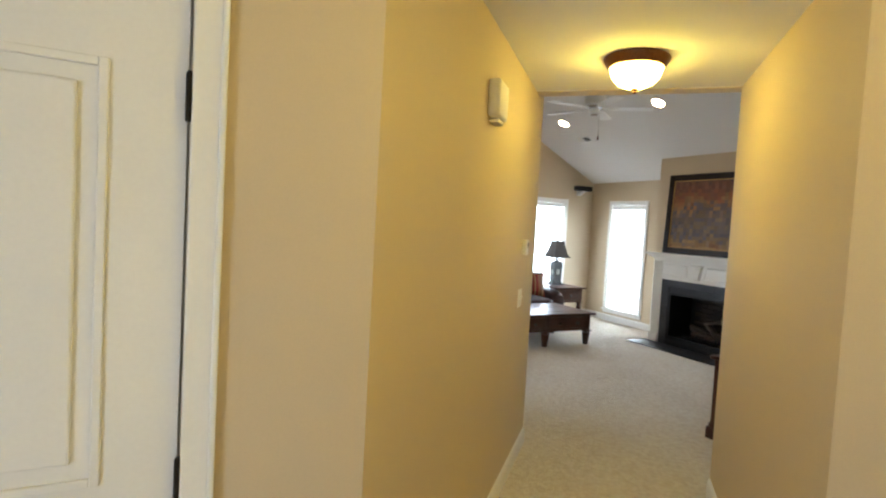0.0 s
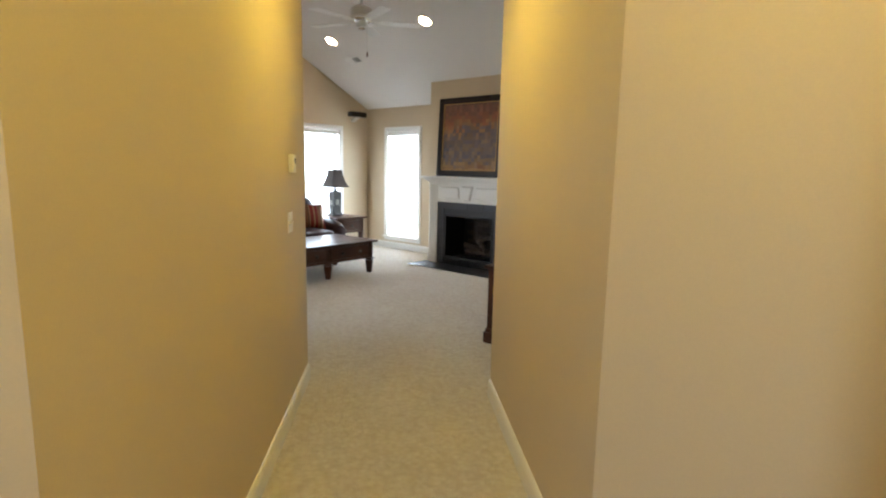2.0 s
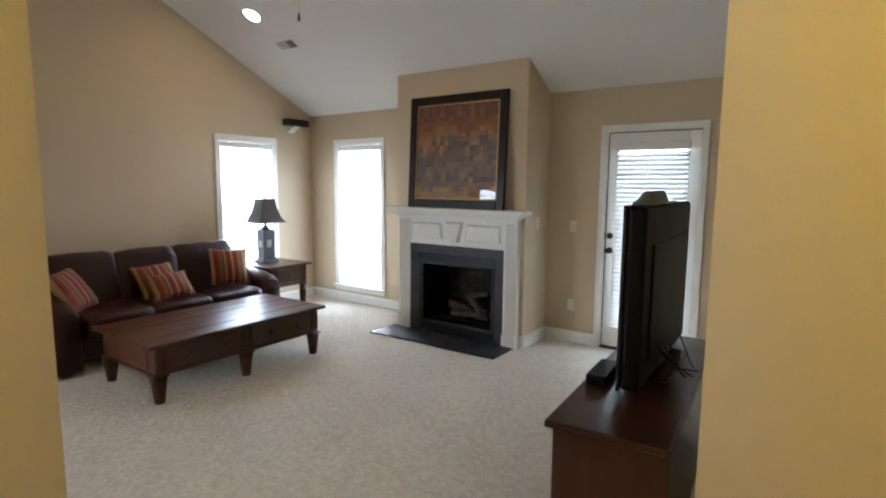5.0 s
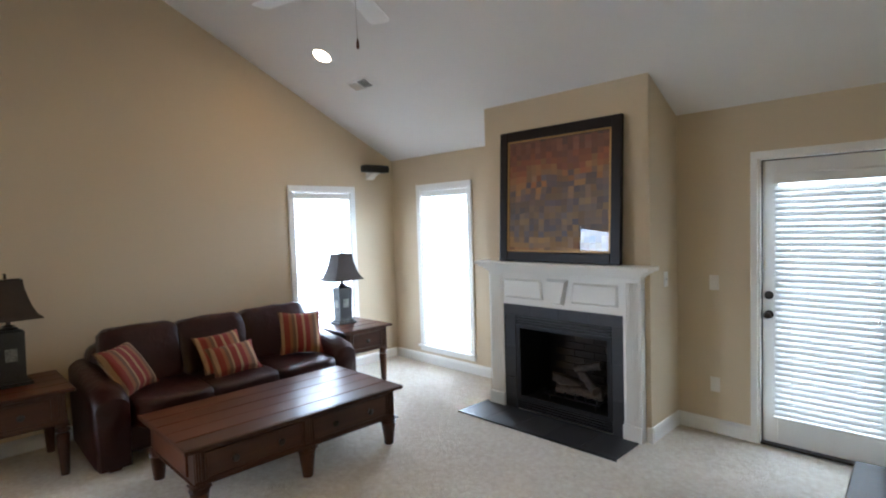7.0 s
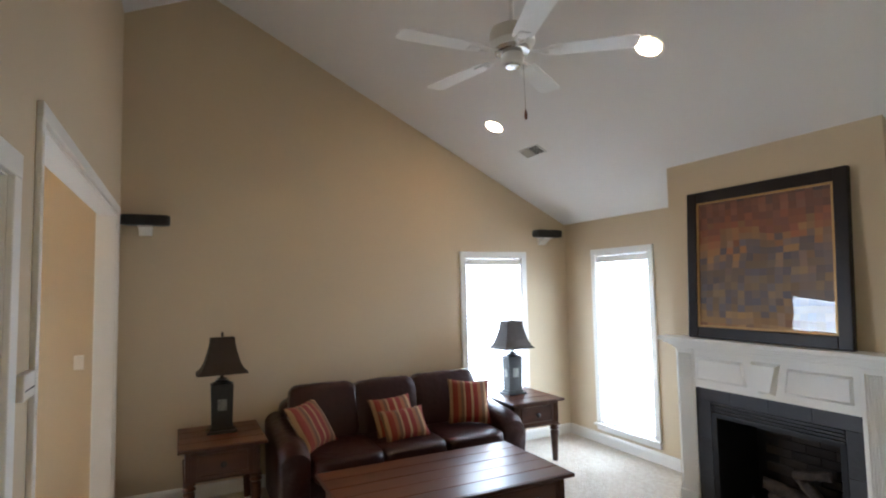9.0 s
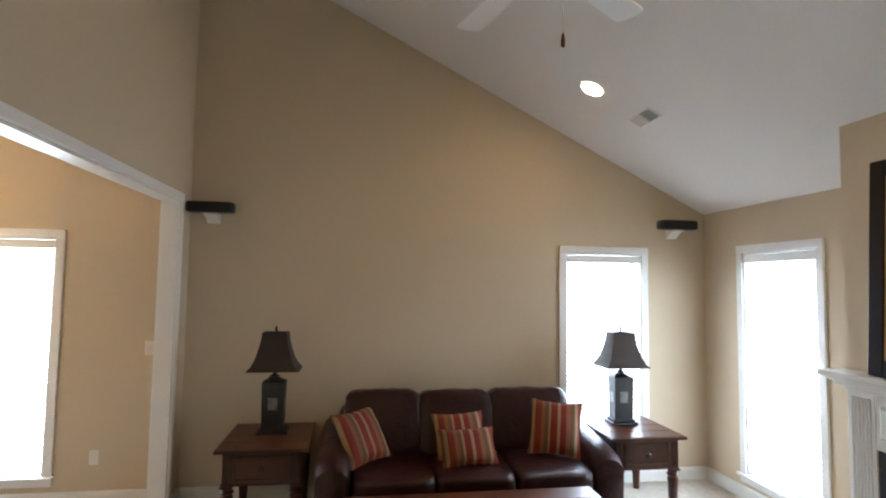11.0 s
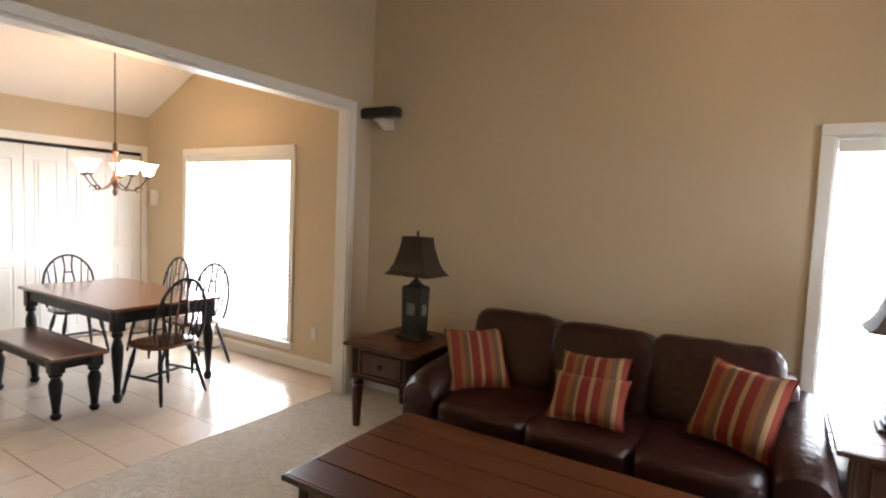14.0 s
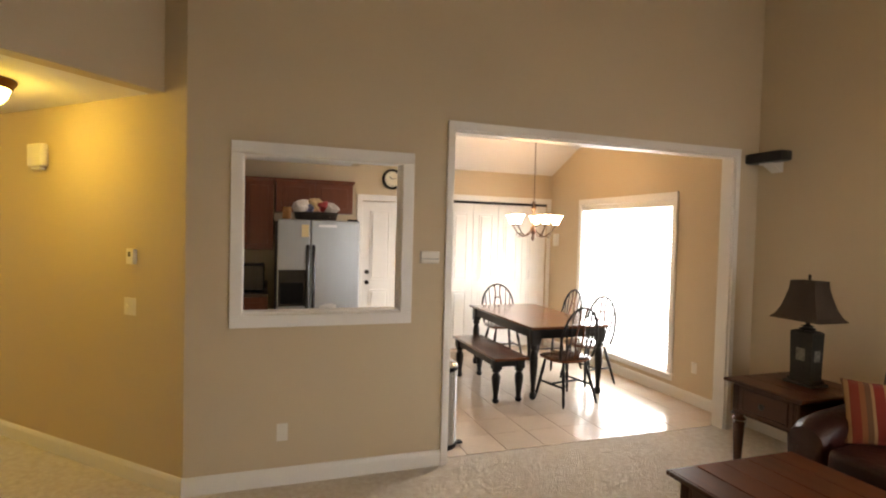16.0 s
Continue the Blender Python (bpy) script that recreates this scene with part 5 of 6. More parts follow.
# television, its cabinet and what stands there
GLOSSBLACK = surface("gloss_black_plastic", (0.008, 0.008, 0.009), 0.18, var=0.2, coat=0.3)
MATTBLACK = surface("matt_black_plastic", (0.004, 0.004, 0.005), 0.5, var=0.2, spec=0.15)
CABWOOD = wood("dark_cherry_cabinet", (0.020, 0.006, 0.004), (0.075, 0.022, 0.013), 0.3, 2, 0.3)
cab = thing("tv_cabinet", pose(4.978, 1.46, 0, 0, 0, 3.3), "dark cherry media cabinet with bracket feet", "cabinet")
L, D, HC = 1.58, 0.45, 0.66
part("body", blk(0.02, D, 0.03, L - 0.03, 0.10, HC - 0.03, 0.004), CABWOOD, cab)
part("top", blk(-0.01, D, 0.0, L, HC - 0.03, HC, 0.008, 3), CABWOOD, cab, "dark polished top")
part("plinth", blk(0.012, D, 0.018, L - 0.018, 0.085, 0.125, 0.006, 3), CABWOOD, cab)
for y in (0.01, L - 0.13):
    for x in (0.0, D - 0.12):
        bm = bmesh.new()
        prism(bm, [(x, y), (x + 0.12, y), (x + 0.12, y + 0.12), (x, y + 0.12)], 0.03, 0.09)
        prism(bm, [(x + (0.0 if x < 0.1 else 0.04), y), (x + (0.08 if x < 0.1 else 0.12), y), (x + (0.08 if x < 0.1 else 0.12), y + 0.12), (x + (0.0 if x < 0.1 else 0.04), y + 0.12)], 0.0, 0.03)
        part("bracket_foot", bm, CABWOOD, cab)
for k in range(3):
    y0 = 0.06 + k * 0.49
    d = part("door", blk(0.006, 0.022, y0, y0 + 0.478, 0.15, HC - 0.05, 0.004), CABWOOD, cab)
    part("panel", blk(0.0, 0.01, y0 + 0.06, y0 + 0.418, 0.21, HC - 0.11, 0.006), CABWOOD, d)
    part("handle", lathe(bmesh.new(), [(0.012, 0), (0.008, 0.01), (0.015, 0.02), (0.006, 0.026)], 12, (0.006, y0 + 0.45, 0.4), pose(0, 0, 0, 0, -90)), BRONZE, d, "", True)
tv = thing("television", pose(5.15, 2.41, HC, 0, 0, 2), "black flat television seen from its edge", "television")
part("case", blk(-0.035, 0.045, -0.55, 0.55, 0.03, 0.825, 0.02, 3), MATTBLACK, tv)
part("bezel", blk(-0.051, -0.034, -0.555, 0.555, 0.025, 0.83, 0.006, 3), GLOSSBLACK, tv, "gloss black bezel")
part("screen", blk(-0.053, -0.049, -0.51, 0.51, 0.12, 0.79), GLOSSBLACK, tv, "dark glass screen")
part("back_hump", blk(0.043, 0.056, -0.42, 0.42, 0.14, 0.66, 0.006, 3), MATTBLACK, tv)
part("stand_neck", blk(-0.02, 0.04, -0.12, 0.12, 0.015, 0.09, 0.006), MATTBLACK, tv)
part("stand_base", blk(-0.12, 0.12, -0.28, 0.28, 0.0, 0.018, 0.008, 3), GLOSSBLACK, tv)
GREYCLOTH = surface("grey_speaker_case", (0.10, 0.10, 0.095), 0.5, var=0.15)
cs = thing("centre_speaker", pose(5.17, 2.10, HC + 0.8305, 0, 0, 2), "grey centre speaker with sloping ends on the television", "loudspeaker")
bm = bmesh.new()
rings = [[bm.verts.new(p) for p in ((-0.05, y, 0.0), (0.05, y, 0.0), (0.03, y, h), (-0.005, y, h))] for y, h in ((-0.19, 0.015), (-0.13, 0.06), (0.13, 0.06), (0.19, 0.015))]
for a, b in zip(rings, rings[1:]):
    for i in range(4):
        bm.faces.new((a[i], a[(i + 1) % 4], b[(i + 1) % 4], b[i]))
bm.faces.new(rings[0])
bm.faces.new(rings[-1][::-1])
bmesh.ops.bevel(bm, geom=list(bm.edges), offset=0.006, segments=2, affect="EDGES")
part("case", bm, GREYCLOTH, cs)
part("grille", blk(-0.052, -0.040, -0.12, 0.12, 0.003, 0.014, 0.002), SPK, cs)
bx = thing("media_player", pose(5.0, 2.06, HC, 0, 0, 3.3), "glossy black media player on the cabinet", "media player")
part("case", blk(-0.045, 0.045, -0.13, 0.13, 0.004, 0.05, 0.006), MATTBLACK, bx)
part("front_strip", blk(-0.048, -0.044, -0.12, 0.12, 0.012, 0.04), MATTBLACK, bx, "dark front strip")
part("foot", blk(-0.04, 0.04, -0.12, 0.12, 0.0, 0.005), MATTBLACK, bx)
cb = thing("power_cable", pose(0, 0, 0), "black cable looping behind the television", "cable")
part("cord", tube(bmesh.new(), [(5.2, 2.16, 0.86), (5.23, 2.18, 0.80), (5.27, 2.22, 0.745), (5.30, 2.25, 0.70), (5.325, 2.27, 0.668)], 0.004, 8), MATTBLACK, cb, "", True)
for k, pts in enumerate((((5.22, 2.28, 0.80), (5.25, 2.32, 0.73), (5.28, 2.36, 0.675), (5.36, 2.40, 0.667)), ((5.21, 2.42, 0.78), (5.24, 2.44, 0.70), (5.27, 2.40, 0.668), (5.35, 2.30, 0.667)), ((5.21, 2.60, 0.82), (5.26, 2.58, 0.72), (5.30, 2.52, 0.668), (5.33, 2.44, 0.668)))):
    part("cord", tube(bmesh.new(), pts, 0.0035, 6), MATTBLACK, cb, "", True)
part("ferrite", tube(bmesh.new(), [(5.236, 2.185, 0.793), (5.262, 2.212, 0.757)], 0.011, 10), MATTBLACK, cb)

# ---- dining room things ----
BLACKWOOD = surface("black_painted_wood", (0.007, 0.0055, 0.005), 0.34, var=0.3, scale=10, fine=70, bump=0.1, spec=0.3)
DINETOP = wood("polished_chestnut_top", (0.05, 0.016, 0.008), (0.16, 0.06, 0.026), 0.22, 1, 0.5)


def fat_leg(t, x, y, h, r):
    """A stout turned leg: square block above, vase and ball below."""
    bm = blk(x - r, x + r, y - r, y + r, h * 0.78, h, 0.004)
    prof = [(r * 0.55, 0), (r * 0.8, 0.02), (r * 0.85, h * 0.07), (r * 0.5, h * 0.11), (r * 0.62, h * 0.13), (r * 0.55, h * 0.16), (r * 0.98, h * 0.5), (r * 1.02, h * 0.6), (r * 0.75, h * 0.67),
            (r * 0.6, h * 0.70), (r * 0.98, h * 0.73), (r * 0.98, h * 0.76), (r * 0.8, h * 0.782)]
    lathe(bm, prof, 18, (x, y, 0))
    return part("leg", bm, BLACKWOOD, t, "", True)


dt = thing("dining_table", pose(1.115, -1.95, 0), "dining table with chestnut top and black turned legs", "dining table")
part("tabletop", blk(-0.46, 0.46, -0.83, 0.83, 0.715, 0.742, 0.008, 3), DINETOP, dt, "polished chestnut wood top")
for s in (-1, 1):
    part("apron", blk(s * 0.395 - 0.011, s * 0.395 + 0.011, -0.72, 0.72, 0.615, 0.715, 0.003), BLACKWOOD, dt)
    part("apron", blk(-0.36, 0.36, s * 0.765 - 0.011, s * 0.765 + 0.011, 0.615, 0.715, 0.003), BLACKWOOD, dt)
    for y in (-0.755, 0.755):
        fat_leg(dt, s * 0.385, y, 0.715, 0.042)
be = thing("dining_bench", pose(1.795, -1.68, 0), "black bench with a chestnut wooden seat", "bench")
part("seat", blk(-0.185, 0.185, -0.60, 0.60, 0.43, 0.457, 0.008, 3), DINETOP, be, "polished chestnut wood seat")
for s in (-1, 1):
    part("apron", blk(s * 0.135 - 0.01, s * 0.135 + 0.01, -0.47, 0.47, 0.355, 0.43, 0.003), BLACKWOOD, be)
    part("apron", blk(-0.10, 0.10, s * 0.50 - 0.01, s * 0.50 + 0.01, 0.355, 0.43, 0.003), BLACKWOOD, be)
    for y in (-0.50, 0.50):
        fat_leg(be, s * 0.125, y, 0.43, 0.044)


def windsor(m, label):
    """A bow-back chair with spindles and a pierced splat; front towards -y, back at +y."""
    t = thing("dining_chair", m, label, "chair", "dining chairs round the table")
    bm = bmesh.new()
    puff(bm, (0, 0, 0.435), (0.235, 0.215, 0.024), 0.62, 32, 10)
    part("seat", bm, DINETOP, t, "saddled chestnut wood seat", True)
    lean = 0.16

    def on_back(x, z):
        return (x, 0.165 + lean * (z - 0.45), z)
    hoop = [on_back(0.24 * math.cos(a) * (1.0 if a > 0.4 and a < 2.74 else 0.97), 0.62 + 0.345 * math.sin(a)) for a in (math.pi * k / 18 for k in range(19))]
    hoop = [on_back(0.2, 0.45), on_back(0.225, 0.54)] + hoop + [on_back(-0.225, 0.54), on_back(-0.2, 0.45)]
    part("bow", tube(bmesh.new(), hoop, 0.0125, 8), BLACKWOOD, t, "bent black bow", True)
    for x in (-0.165, -0.11, 0.11, 0.165):
        z = 0.62 + 0.345 * math.sqrt(max(0, 1 - (x * 1.12 / 0.24) ** 2))
        part("spindle", tube(bmesh.new(), [on_back(x * 0.85, 0.45), on_back(x * 0.98, 0.62), on_back(x * 1.12, z)], [0.007, 0.009, 0.006], 8), BLACKWOOD, t, "", True)
    bm = bmesh.new()
    prof = [(0.022, 0.45), (0.03, 0.52), (0.045, 0.62), (0.05, 0.70), (0.035, 0.79), (0.03, 0.86), (0.045, 0.955)]
    for s in (-1, 1):
        tube(bm, [on_back(s * x, z) for x, z in prof], [0.011, 0.01, 0.012, 0.012, 0.01, 0.01, 0.011], 8)
    tube(bm, [on_back(0, 0.45), on_back(0, 0.60)], 0.008, 8)
    tube(bm, [on_back(-0.034, 0.79), on_back(0.034, 0.79)], 0.01, 8)
    part("splat", bm, DINETOP, t, "pierced vase-shaped splat", True)
    for sx in (-1, 1):
        for sy in (-1, 1):
            top, foot = Vector((sx * 0.14, sy * 0.13, 0.425)), Vector((sx * 0.215, sy * (0.19 if sy < 0 else 0.235), 0.0))
            ts = (0, 0.12, 0.3, 0.42, 0.46, 0.5, 0.75, 0.85, 1.0)
            rs = (0.012, 0.013, 0.019, 0.018, 0.012, 0.018, 0.014, 0.016, 0.009)
            part("leg", tube(bmesh.new(), [top.lerp(foot, k) for k in ts], list(rs), 10), BLACKWOOD, t, "", True)
    for sx in (-1, 1):
        part("stretcher", tube(bmesh.new(), [(sx * 0.183, -0.165, 0.18), (sx * 0.183, 0.0, 0.18), (sx * 0.183, 0.19, 0.18)], [0.009, 0.013, 0.009], 8), BLACKWOOD, t, "", True)
    part("stretcher", tube(bmesh.new(), [(-0.183, 0.0, 0.18), (0, 0.0, 0.18), (0.183, 0.0, 0.18)], [0.009, 0.013, 0.009], 8), BLACKWOOD, t, "", True)
    return t


ch = windsor(pose(1.19, -1.11, 0, 0, 0, 10), "black bow-back wooden chair at the table's end")
tagged(copy_thing(ch, pose(0.57, -1.65, 0, 0, 0, 96)), "black bow-back wooden chair on the window side")
tagged(copy_thing(ch, pose(0.53, -2.36, 0, 0, 0, 88)), "black bow-back wooden chair on the window side")
tagged(copy_thing(ch, pose(1.02, -2.93, 0, 0, 0, 176)), "black bow-back wooden chair before the closet doors")

# chandelier
SHADEGLASS = glowing("lit_frosted_glass", (1.0, 0.70, 0.38), 32.0)
COPPER = surface("aged_copper_bronze", (0.11, 0.065, 0.045), 0.4, 0.7, var=0.3)
cx, cy = 1.14, -1.95
cd = thing("chandelier", pose(cx, cy, -0.04), "bronze five-arm chandelier with lit frosted glass shades", "chandelier")
ztop = roof(cy)
part("canopy", lathe(bmesh.new(), [(0.012, ztop - 0.01), (0.05, ztop), (0.065, ztop + 0.08)], 20), COPPER, cd, "", True)
bm = bmesh.new()
z, k = 2.10, 0
while z < ztop - 0.01:
    pts = [(0.009 * math.cos(a) * (k % 2), 0.009 * math.cos(a) * ((k + 1) % 2), z + 0.016 + 0.019 * math.sin(a)) for a in (2 * math.pi * i / 10 for i in range(10))]
    tube(bm, pts, 0.0022, 5, True)
    z, k = z + 0.03, k + 1
part("chain", bm, COPPER, cd)
part("stem", lathe(bmesh.new(), [(0.006, 1.63), (0.016, 1.645), (0.022, 1.67), (0.012, 1.70), (0.03, 1.74), (0.035, 1.77), (0.015, 1.81), (0.01, 1.95), (0.022, 1.99), (0.03, 2.02), (0.014, 2.05), (0.02, 2.08), (0.008, 2.10)], 18), COPPER, cd, "", True)
for k in range(5):
    a = radians(20 + 72 * k)
    arm = part("arm", tube(bmesh.new(), [(0.02 * math.cos(a), 0.02 * math.sin(a), 1.76)] + [((0.02 + 0.24 * u) * math.cos(a), (0.02 + 0.24 * u) * math.sin(a), 1.76 - 0.10 * math.sin(math.pi * u) + 0.05 * u) for u in (0.15, 0.3, 0.45, 0.6, 0.75, 0.9, 1.0)], 0.0065, 8), COPPER, cd, "", True)
    curl = [((0.18 + 0.035 * math.cos(b) * (1 - b / 9)) * math.cos(a), (0.18 + 0.035 * math.cos(b) * (1 - b / 9)) * math.sin(a), 1.69 + 0.035 * math.sin(b) * (1 - b / 9)) for b in (0.5 * i for i in range(13))]
    part("scroll", tube(bmesh.new(), curl, 0.004, 6), COPPER, arm, "", True)
    p = (0.26 * math.cos(a), 0.26 * math.sin(a), 0)
    part("cup", lathe(bmesh.new(), [(0.012, 1.80), (0.03, 1.81), (0.034, 1.825)], 16, p), COPPER, arm, "", True)
    bm = lathe(bmesh.new(), [(0.03, 1.822), (0.042, 1.84), (0.05, 1.87), (0.062, 1.90), (0.082, 1.925), (0.085, 1.927), (0.058, 1.902), (0.045, 1.87), (0.036, 1.845), (0.02, 1.832)], 24, p)
    part("shade", bm, SHADEGLASS, arm, "glowing bell-shaped frosted glass shade", True)

# bin behind the opening's edge
STEEL = surface("brushed_stainless_steel", (0.46, 0.47, 0.48), 0.28, 1.0, var=0.08, scale=3, fine=40, bump=0.03, stretch=(1, 1, 0.06))
bn = thing("trash_can", pose(2.795, -0.35, 0), "round stainless step trash can with a black base", "trash can")
part("base_ring", lathe(bmesh.new(), [(0.14, 0), (0.145, 0.01), (0.145, 0.035), (0.138, 0.04)], 32), MATTBLACK, bn, "", True)
part("body", lathe(bmesh.new(), [(0.138, 0.036), (0.138, 0.60), (0.134, 0.604)], 32), STEEL, bn, "brushed steel drum", True)
part("collar", lathe(bmesh.new(), [(0.14, 0.60), (0.142, 0.605), (0.142, 0.63), (0.138, 0.634)], 32), MATTBLACK, bn, "", True)
part("lid", lathe(bmesh.new(), [(0.139, 0.632), (0.137, 0.645), (0.11, 0.66), (0.05, 0.67)], 32), STEEL, bn, "", True)
part("pedal", blk(-0.185, -0.13, 0.0, 0.06, 0.012, 0.026, 0.005), MATTBLACK, bn, "black foot pedal")

# ---- kitchen things ----
CHERRY = wood("red_cherry_cabinet_wood", (0.085, 0.018, 0.008), (0.20, 0.055, 0.024), 0.32, 2, 0.3)
COUNTER = surface("dark_speckled_laminate", (0.05, 0.038, 0.03), 0.3, var=0.5, scale=20, fine=160)


def cupboard(name, x0, x1, y0, y1, z0, z1, doors, label, crown=False):
    t = thing(name, pose(x0, y0, z0), label, "cabinet", "kitchen cabinets")
    w, d, h = x1 - x0, y1 - y0, z1 - z0
    part("body", blk(0, w, 0, d, 0, h, 0.002), CHERRY, t)
    dw = w / doors
    for i in range(doors):
        dr = part("door", blk(i * dw + 0.004, (i + 1) * dw - 0.004, d, d + 0.02, 0.01, h - 0.01, 0.004), CHERRY, t)
        part("panel", blk(i * dw + 0.065, (i + 1) * dw - 0.065, d + 0.016, d + 0.027, 0.07, h - 0.07, 0.008), CHERRY, dr)
        part("knob", lathe(bmesh.new(), [(0.005, 0), (0.005, 0.012), (0.013, 0.018), (0.004, 0.026)], 12, (i * dw + (dw - 0.04 if i % 2 == 0 else 0.04), d + 0.02, 0.07), pose(0, 0, 0, -90)), BRONZE, dr, "", True)
    if crown:
        bm = blk(-0.02, w + 0.02, 0, d + 0.045, h, h + 0.025, 0.006)
        box(bm, -0.01, w + 0.01, 0, d + 0.03, h - 0.02, h, 0.006)
        part("crown", bm, CHERRY, t, "dark moulded crown")
    return t


cupboard("wall_cabinet", 3.03, 3.955, SY, -3.18, 1.86, 2.24, 2, "red cherry wall cabinet over the refrigerator", True)
cupboard("wall_cabinet", 3.975, 4.66, SY, -3.18, 1.40, 2.24, 2, "tall red cherry wall cabinet beside the refrigerator", True)
cupboard("base_cabinet", 4.03, 5.17, SY, -2.93, 0.0, 0.87, 3, "red cherry base cabinet under the counter")
ctop = thing("countertop", pose(4.03, SY, 0.87), "dark speckled kitchen countertop", "countertop")
part("slab", blk(0, 1.14, 0, 0.62, 0, 0.035, 0.008, 3), COUNTER, ctop)
part("upstand", blk(0, 1.14, 0, 0.02, 0.035, 0.13, 0.004), COUNTER, ctop)
# assumed appliance: a black box fills the dark area below the wall cabinet
APPLIANCE = thing("microwave", pose(4.05, SY + 0.004, 0.906), "black box-shaped appliance on the counter", "microwave")
part("case", blk(0.02, 0.55, 0.04, 0.42, 0.012, 0.32, 0.008), MATTBLACK, APPLIANCE)
part("door", blk(0.03, 0.42, 0.42, 0.44, 0.02, 0.31, 0.006), GLOSSBLACK, APPLIANCE, "dark glass door")
part("control_panel", blk(0.425, 0.545, 0.42, 0.437, 0.02, 0.31, 0.004), MATTBLACK, APPLIANCE)
part("foot", blk(0.04, 0.53, 0.06, 0.40, 0.0, 0.013), MATTBLACK, APPLIANCE)

FRIDGE = surface("satin_stainless_door", (0.40, 0.43, 0.45), 0.33, 0.9, var=0.05, scale=2, fine=30, bump=0.02, stretch=(1, 1, 0.05))
fr = thing("refrigerator", pose(3.03, -3.42, 0), "stainless side-by-side refrigerator with a black dispenser", "refrigerator")
part("cabinet", blk(0.0, 0.92, 0.0, 0.70, 0.02, 1.745, 0.006), MATTBLACK, fr)
part("door", blk(0.004, 0.556, 0.715, 0.80, 0.10, 1.765, 0.014, 3), FRIDGE, fr, "stainless right-hand door")
fz = part("freezer_door", blk(0.562, 0.916, 0.715, 0.80, 0.10, 1.765, 0.014, 3), FRIDGE, fr, "stainless freezer door")
for x in (0.525, 0.593):
    bm = tube(bmesh.new(), [(x, 0.80, 1.47), (x, 0.845, 1.44), (x, 0.85, 1.1), (x, 0.845, 0.62), (x, 0.80, 0.59)], 0.019, 10)
    part("handle", bm, GLOSSBLACK, fr, "long black door handle", True)
part("dispenser", blk(0.60, 0.905, 0.795, 0.808, 0.79, 1.20, 0.004), GLOSSBLACK, fz, "black ice and water dispenser")
bm = blk(0.63, 0.88, 0.800, 0.8115, 0.82, 1.06, 0.003)
part("dispenser_recess", bm, MATTBLACK, fz)
part("toe_grille", blk(0.01, 0.91, 0.66, 0.74, 0.0, 0.095, 0.004), MATTBLACK, fr)
part("hinge_cap", blk(0.02, 0.12, 0.60, 0.74, 1.745, 1.785, 0.006), MATTBLACK, fr)
PAPER1, PAPER2 = surface("yellow_note_paper", (0.70, 0.58, 0.30), 0.8, var=0.05), surface("white_note_paper", (0.78, 0.78, 0.76), 0.8, var=0.05)
n1 = tagged(new("note", mesh_of(blk(3.61, 3.69, -2.6195, -2.617, 1.57, 1.71), "note", PAPER1)), "yellow paper note stuck on the refrigerator", "note")
n2 = tagged(new("note", mesh_of(blk(3.30, 3.50, -2.6195, -2.617, 1.685, 1.715), "note", PAPER2)), "narrow white paper strip on the refrigerator", "note")

# basket with odds and ends on the refrigerator
WICKER = surface("dark_wicker", (0.03, 0.02, 0.014), 0.7, var=0.5, scale=40, fine=120, bump=0.6)
bk = thing("basket", pose(3.50, -2.98, 1.766), "dark wicker basket on the refrigerator", "basket")
bm = bmesh.new()
for k in range(5):
    z = 0.008 + k * 0.02
    w = 0.225 + 0.006 * k
    pts = [(w * math.copysign(abs(math.cos(a)) ** 0.5, math.cos(a)), 0.12 * math.copysign(abs(math.sin(a)) ** 0.5, math.sin(a)), z) for a in (2 * math.pi * i / 32 for i in range(32))]
    tube(bm, pts, 0.0105, 6, True)
part("weave", bm, WICKER, bk)
part("bottom", blk(-0.22, 0.22, -0.115, 0.115, 0.0, 0.012, 0.004), WICKER, bk)
for i, (x, z, r, c, lab) in enumerate(((-0.17, 0.15, 0.095, (0.55, 0.50, 0.44), "crumpled pale paper bag"), (0.16, 0.16, 0.10, (0.65, 0.62, 0.6), "crumpled white packet"), (0.01, 0.19, 0.10, (0.72, 0.55, 0.30), "crumpled gold packet"),
                                       (-0.09, 0.18, 0.075, (0.35, 0.03, 0.03), "crumpled red packet"), (0.10, 0.14, 0.08, (0.12, 0.13, 0.24), "crumpled blue packet"), (-0.02, 0.13, 0.08, (0.60, 0.36, 0.26), "crumpled salmon packet"))):
    bm = bmesh.new()
    bmesh.ops.create_icosphere(bm, subdivisions=2, radius=r)
    rnd = random.Random(i)
    for v in bm.verts:
        v.co *= 1 + rnd.uniform(-0.28, 0.28)
        v.co.z *= 0.9
    pk = tagged(new("packet", mesh_of(bm, "packet", surface("packet_%s" % lab.split()[1], c, 0.4, var=0.3, scale=20))), lab + " in the basket", "packet", "packets in the basket")
    pk.location = (3.50 + x, -2.98 + 0.05 * math.sin(i * 2.1), 1.766 + z - 0.015)
cj = tagged(new("candle_jar", mesh_of(lathe(bmesh.new(), [(0.05, 0), (0.052, 0.006), (0.052, 0.11), (0.045, 0.125), (0.045, 0.14)], 20), "candle_jar", surface("amber_jar", (0.32, 0.15, 0.05), 0.2, var=0.2), True)), "amber candle jar on the refrigerator", "jar")
cj.location = (3.84, -2.83, 1.767)

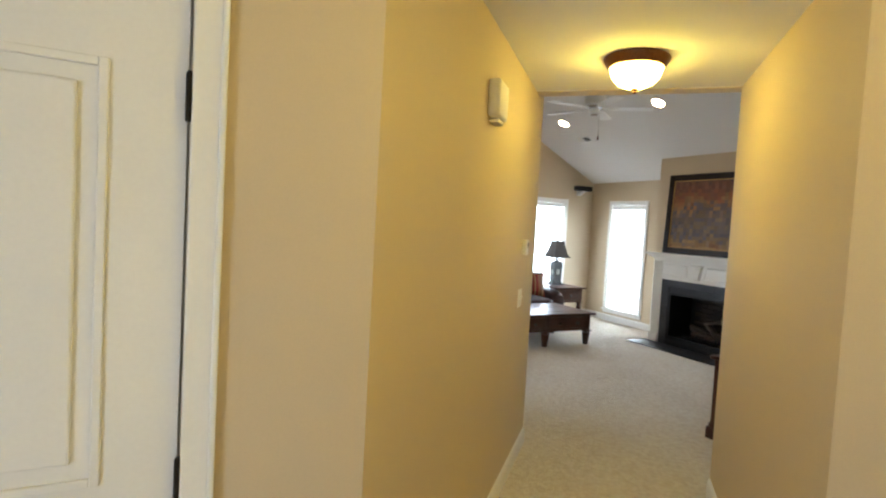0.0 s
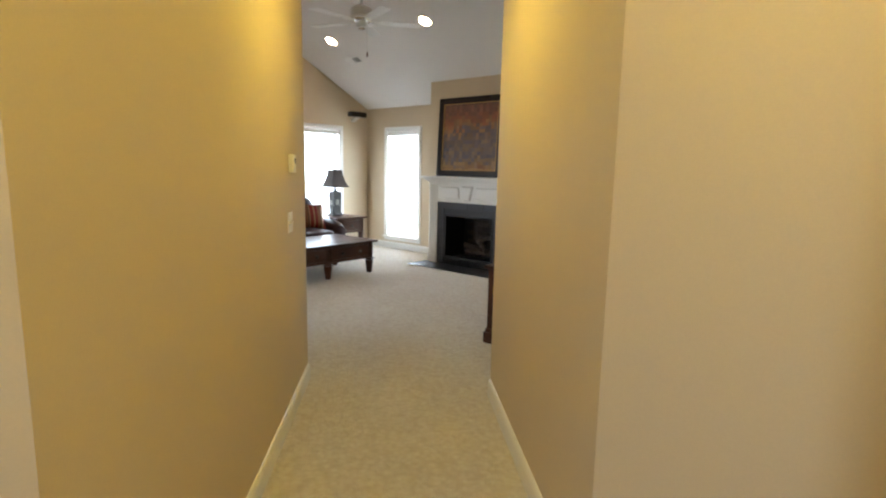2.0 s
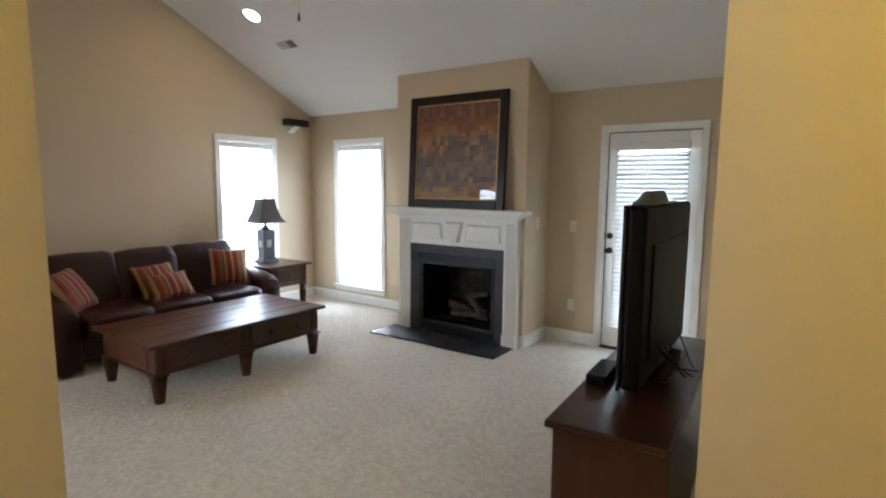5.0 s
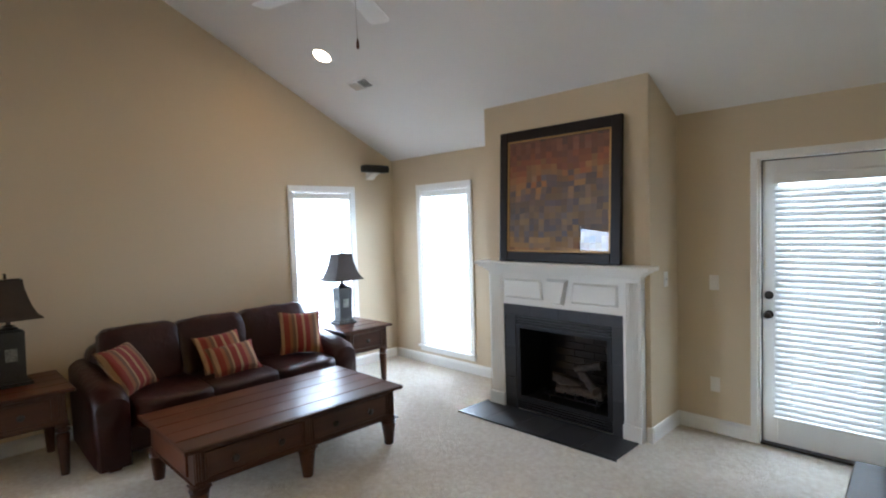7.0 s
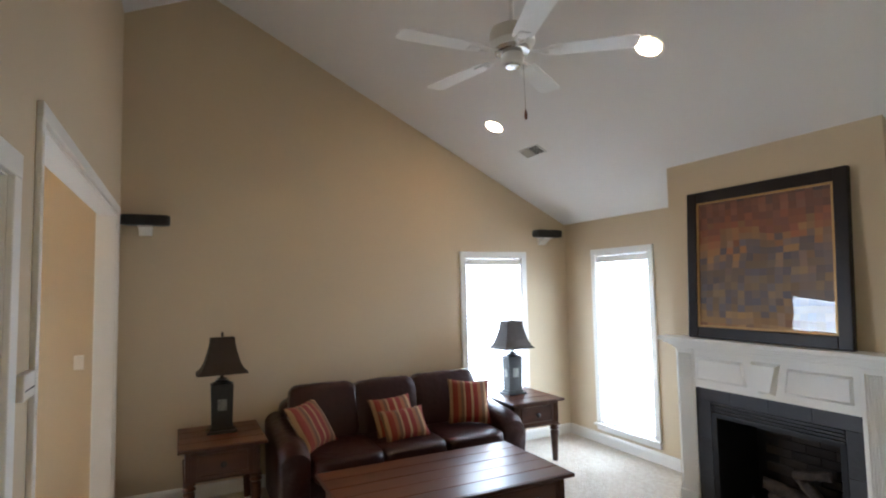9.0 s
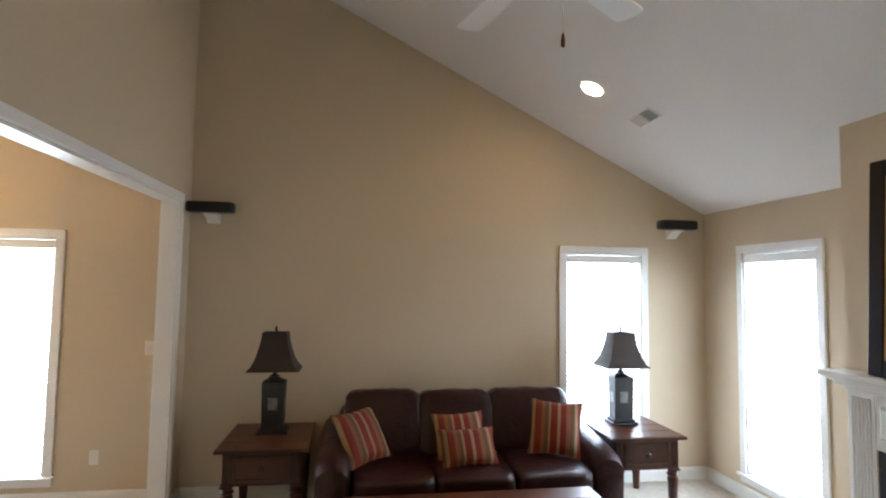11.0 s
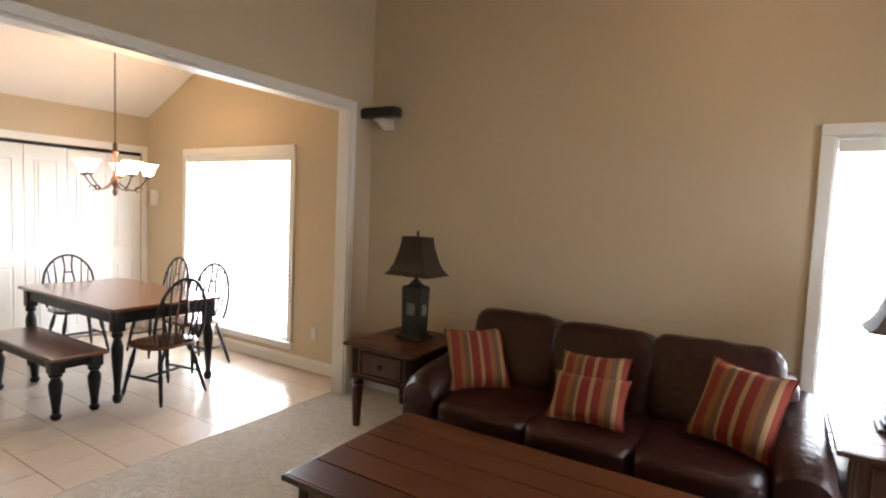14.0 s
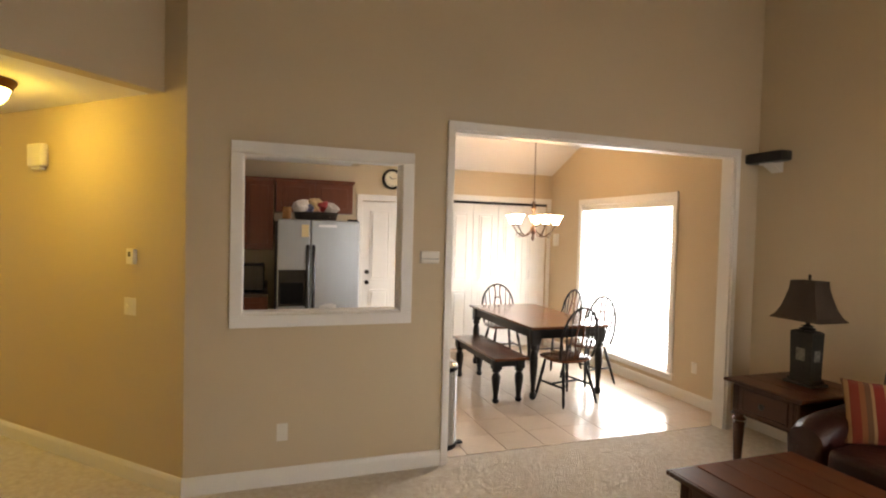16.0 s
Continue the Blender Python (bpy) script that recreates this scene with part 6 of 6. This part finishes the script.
# paper left on the pass-through sill
bm = bmesh.new()
bmesh.ops.create_icosphere(bm, subdivisions=3, radius=1.0)
for v in bm.verts:
    k = 1 + 0.35 * noise.noise(v.co * 2.6)
    v.co = Vector((v.co.x * 0.05 * k, v.co.y * 0.03 * k, max(-0.0185, v.co.z * 0.02 * k)))
cp = tagged(new("crumpled_paper", mesh_of(bm, "crumpled_paper", PAPER2)), "crumpled white paper lying on the pass-through sill", "paper")
cp.location = (3.70, -0.07, 1.125 + 0.0185)

# wall clock
CLOCKFACE = surface("ivory_clock_face", (0.72, 0.66, 0.50), 0.5, var=0.05)
ck = thing("wall_clock", pose(2.455, SY, 2.36, 0, 0, 180), "round wall clock with a black rim and ivory face", "clock")
part("rim", lathe(bmesh.new(), [(0.10, 0.0), (0.13, 0.0), (0.14, 0.012), (0.135, 0.03), (0.115, 0.036), (0.105, 0.02)], 36, (0, 0, 0), pose(0, 0, 0, 90)), GLOSSBLACK, ck, "", True)
part("face", lathe(bmesh.new(), [(0.103, 0.015), (0.103, 0.0225)], 36, (0, 0, 0), pose(0, 0, 0, 90)), CLOCKFACE, ck)
for k in range(12):
    bm = blk(-0.003, 0.003, -0.0245, -0.022, 0.082, 0.098)
    bm.transform(pose(0, 0, 0, 0, 30 * k))
    part("hour_mark", bm, MATTBLACK, ck)
for a, ln, w in ((-55, 0.055, 0.004), (70, 0.08, 0.003)):
    bm = blk(-w, w, -0.027, -0.025, -0.01, ln)
    bm.transform(pose(0, 0, 0, 0, a))
    part("clock_needle", bm, MATTBLACK, ck)

# ---- hall lamps ----
BOWL = glowing("lit_alabaster_bowl", (1.0, 0.71, 0.11), 50.0)
RUST = surface("rubbed_copper_bronze", (0.13, 0.055, 0.025), 0.35, 0.7, var=0.3)


def flush_lamp(x, y, label):
    t = thing("hall_ceiling_light", pose(x, y, HALL_Z), label, "ceiling light", "hall ceiling lights")
    part("pan", lathe(bmesh.new(), [(0.13, -0.055), (0.142, -0.052), (0.15, -0.035), (0.16, -0.022), (0.165, -0.008), (0.16, 0.0)], 36), RUST, t, "copper bronze pan", True)
    part("bowl", lathe(bmesh.new(), [(0.012, -0.155), (0.05, -0.15), (0.09, -0.132), (0.118, -0.10), (0.132, -0.058), (0.13, -0.052)], 36), BOWL, t, "glowing alabaster glass bowl", True)
    part("finial", lathe(bmesh.new(), [(0.004, -0.182), (0.012, -0.175), (0.008, -0.166), (0.018, -0.16), (0.014, -0.152)], 16), RUST, t, "", True)
    return t


flush_lamp(5.665, -0.245, "lit flush ceiling lamp with an alabaster bowl")
flush_lamp(7.40, -1.42, "lit flush ceiling lamp with an alabaster bowl")

# ---- floor tiles ----
TP = 0.33
tile_me = mesh_of(blk(-TP / 2 + 0.0015, TP / 2 - 0.0015, -TP / 2 + 0.0015, TP / 2 - 0.0015, -0.011, -0.0005, 0.0015, 1), "tile", TILE)
for i in range(16):
    for j in range(11):
        x, y = TP / 2 + i * TP, -0.108 - TP / 2 - j * TP
        if y - TP / 2 < SY - 0.12 or x + y > 4.32:
            continue
        tl = part("tile", tile_me, None, floor_tile)
        tl.location = (x, y, 0)
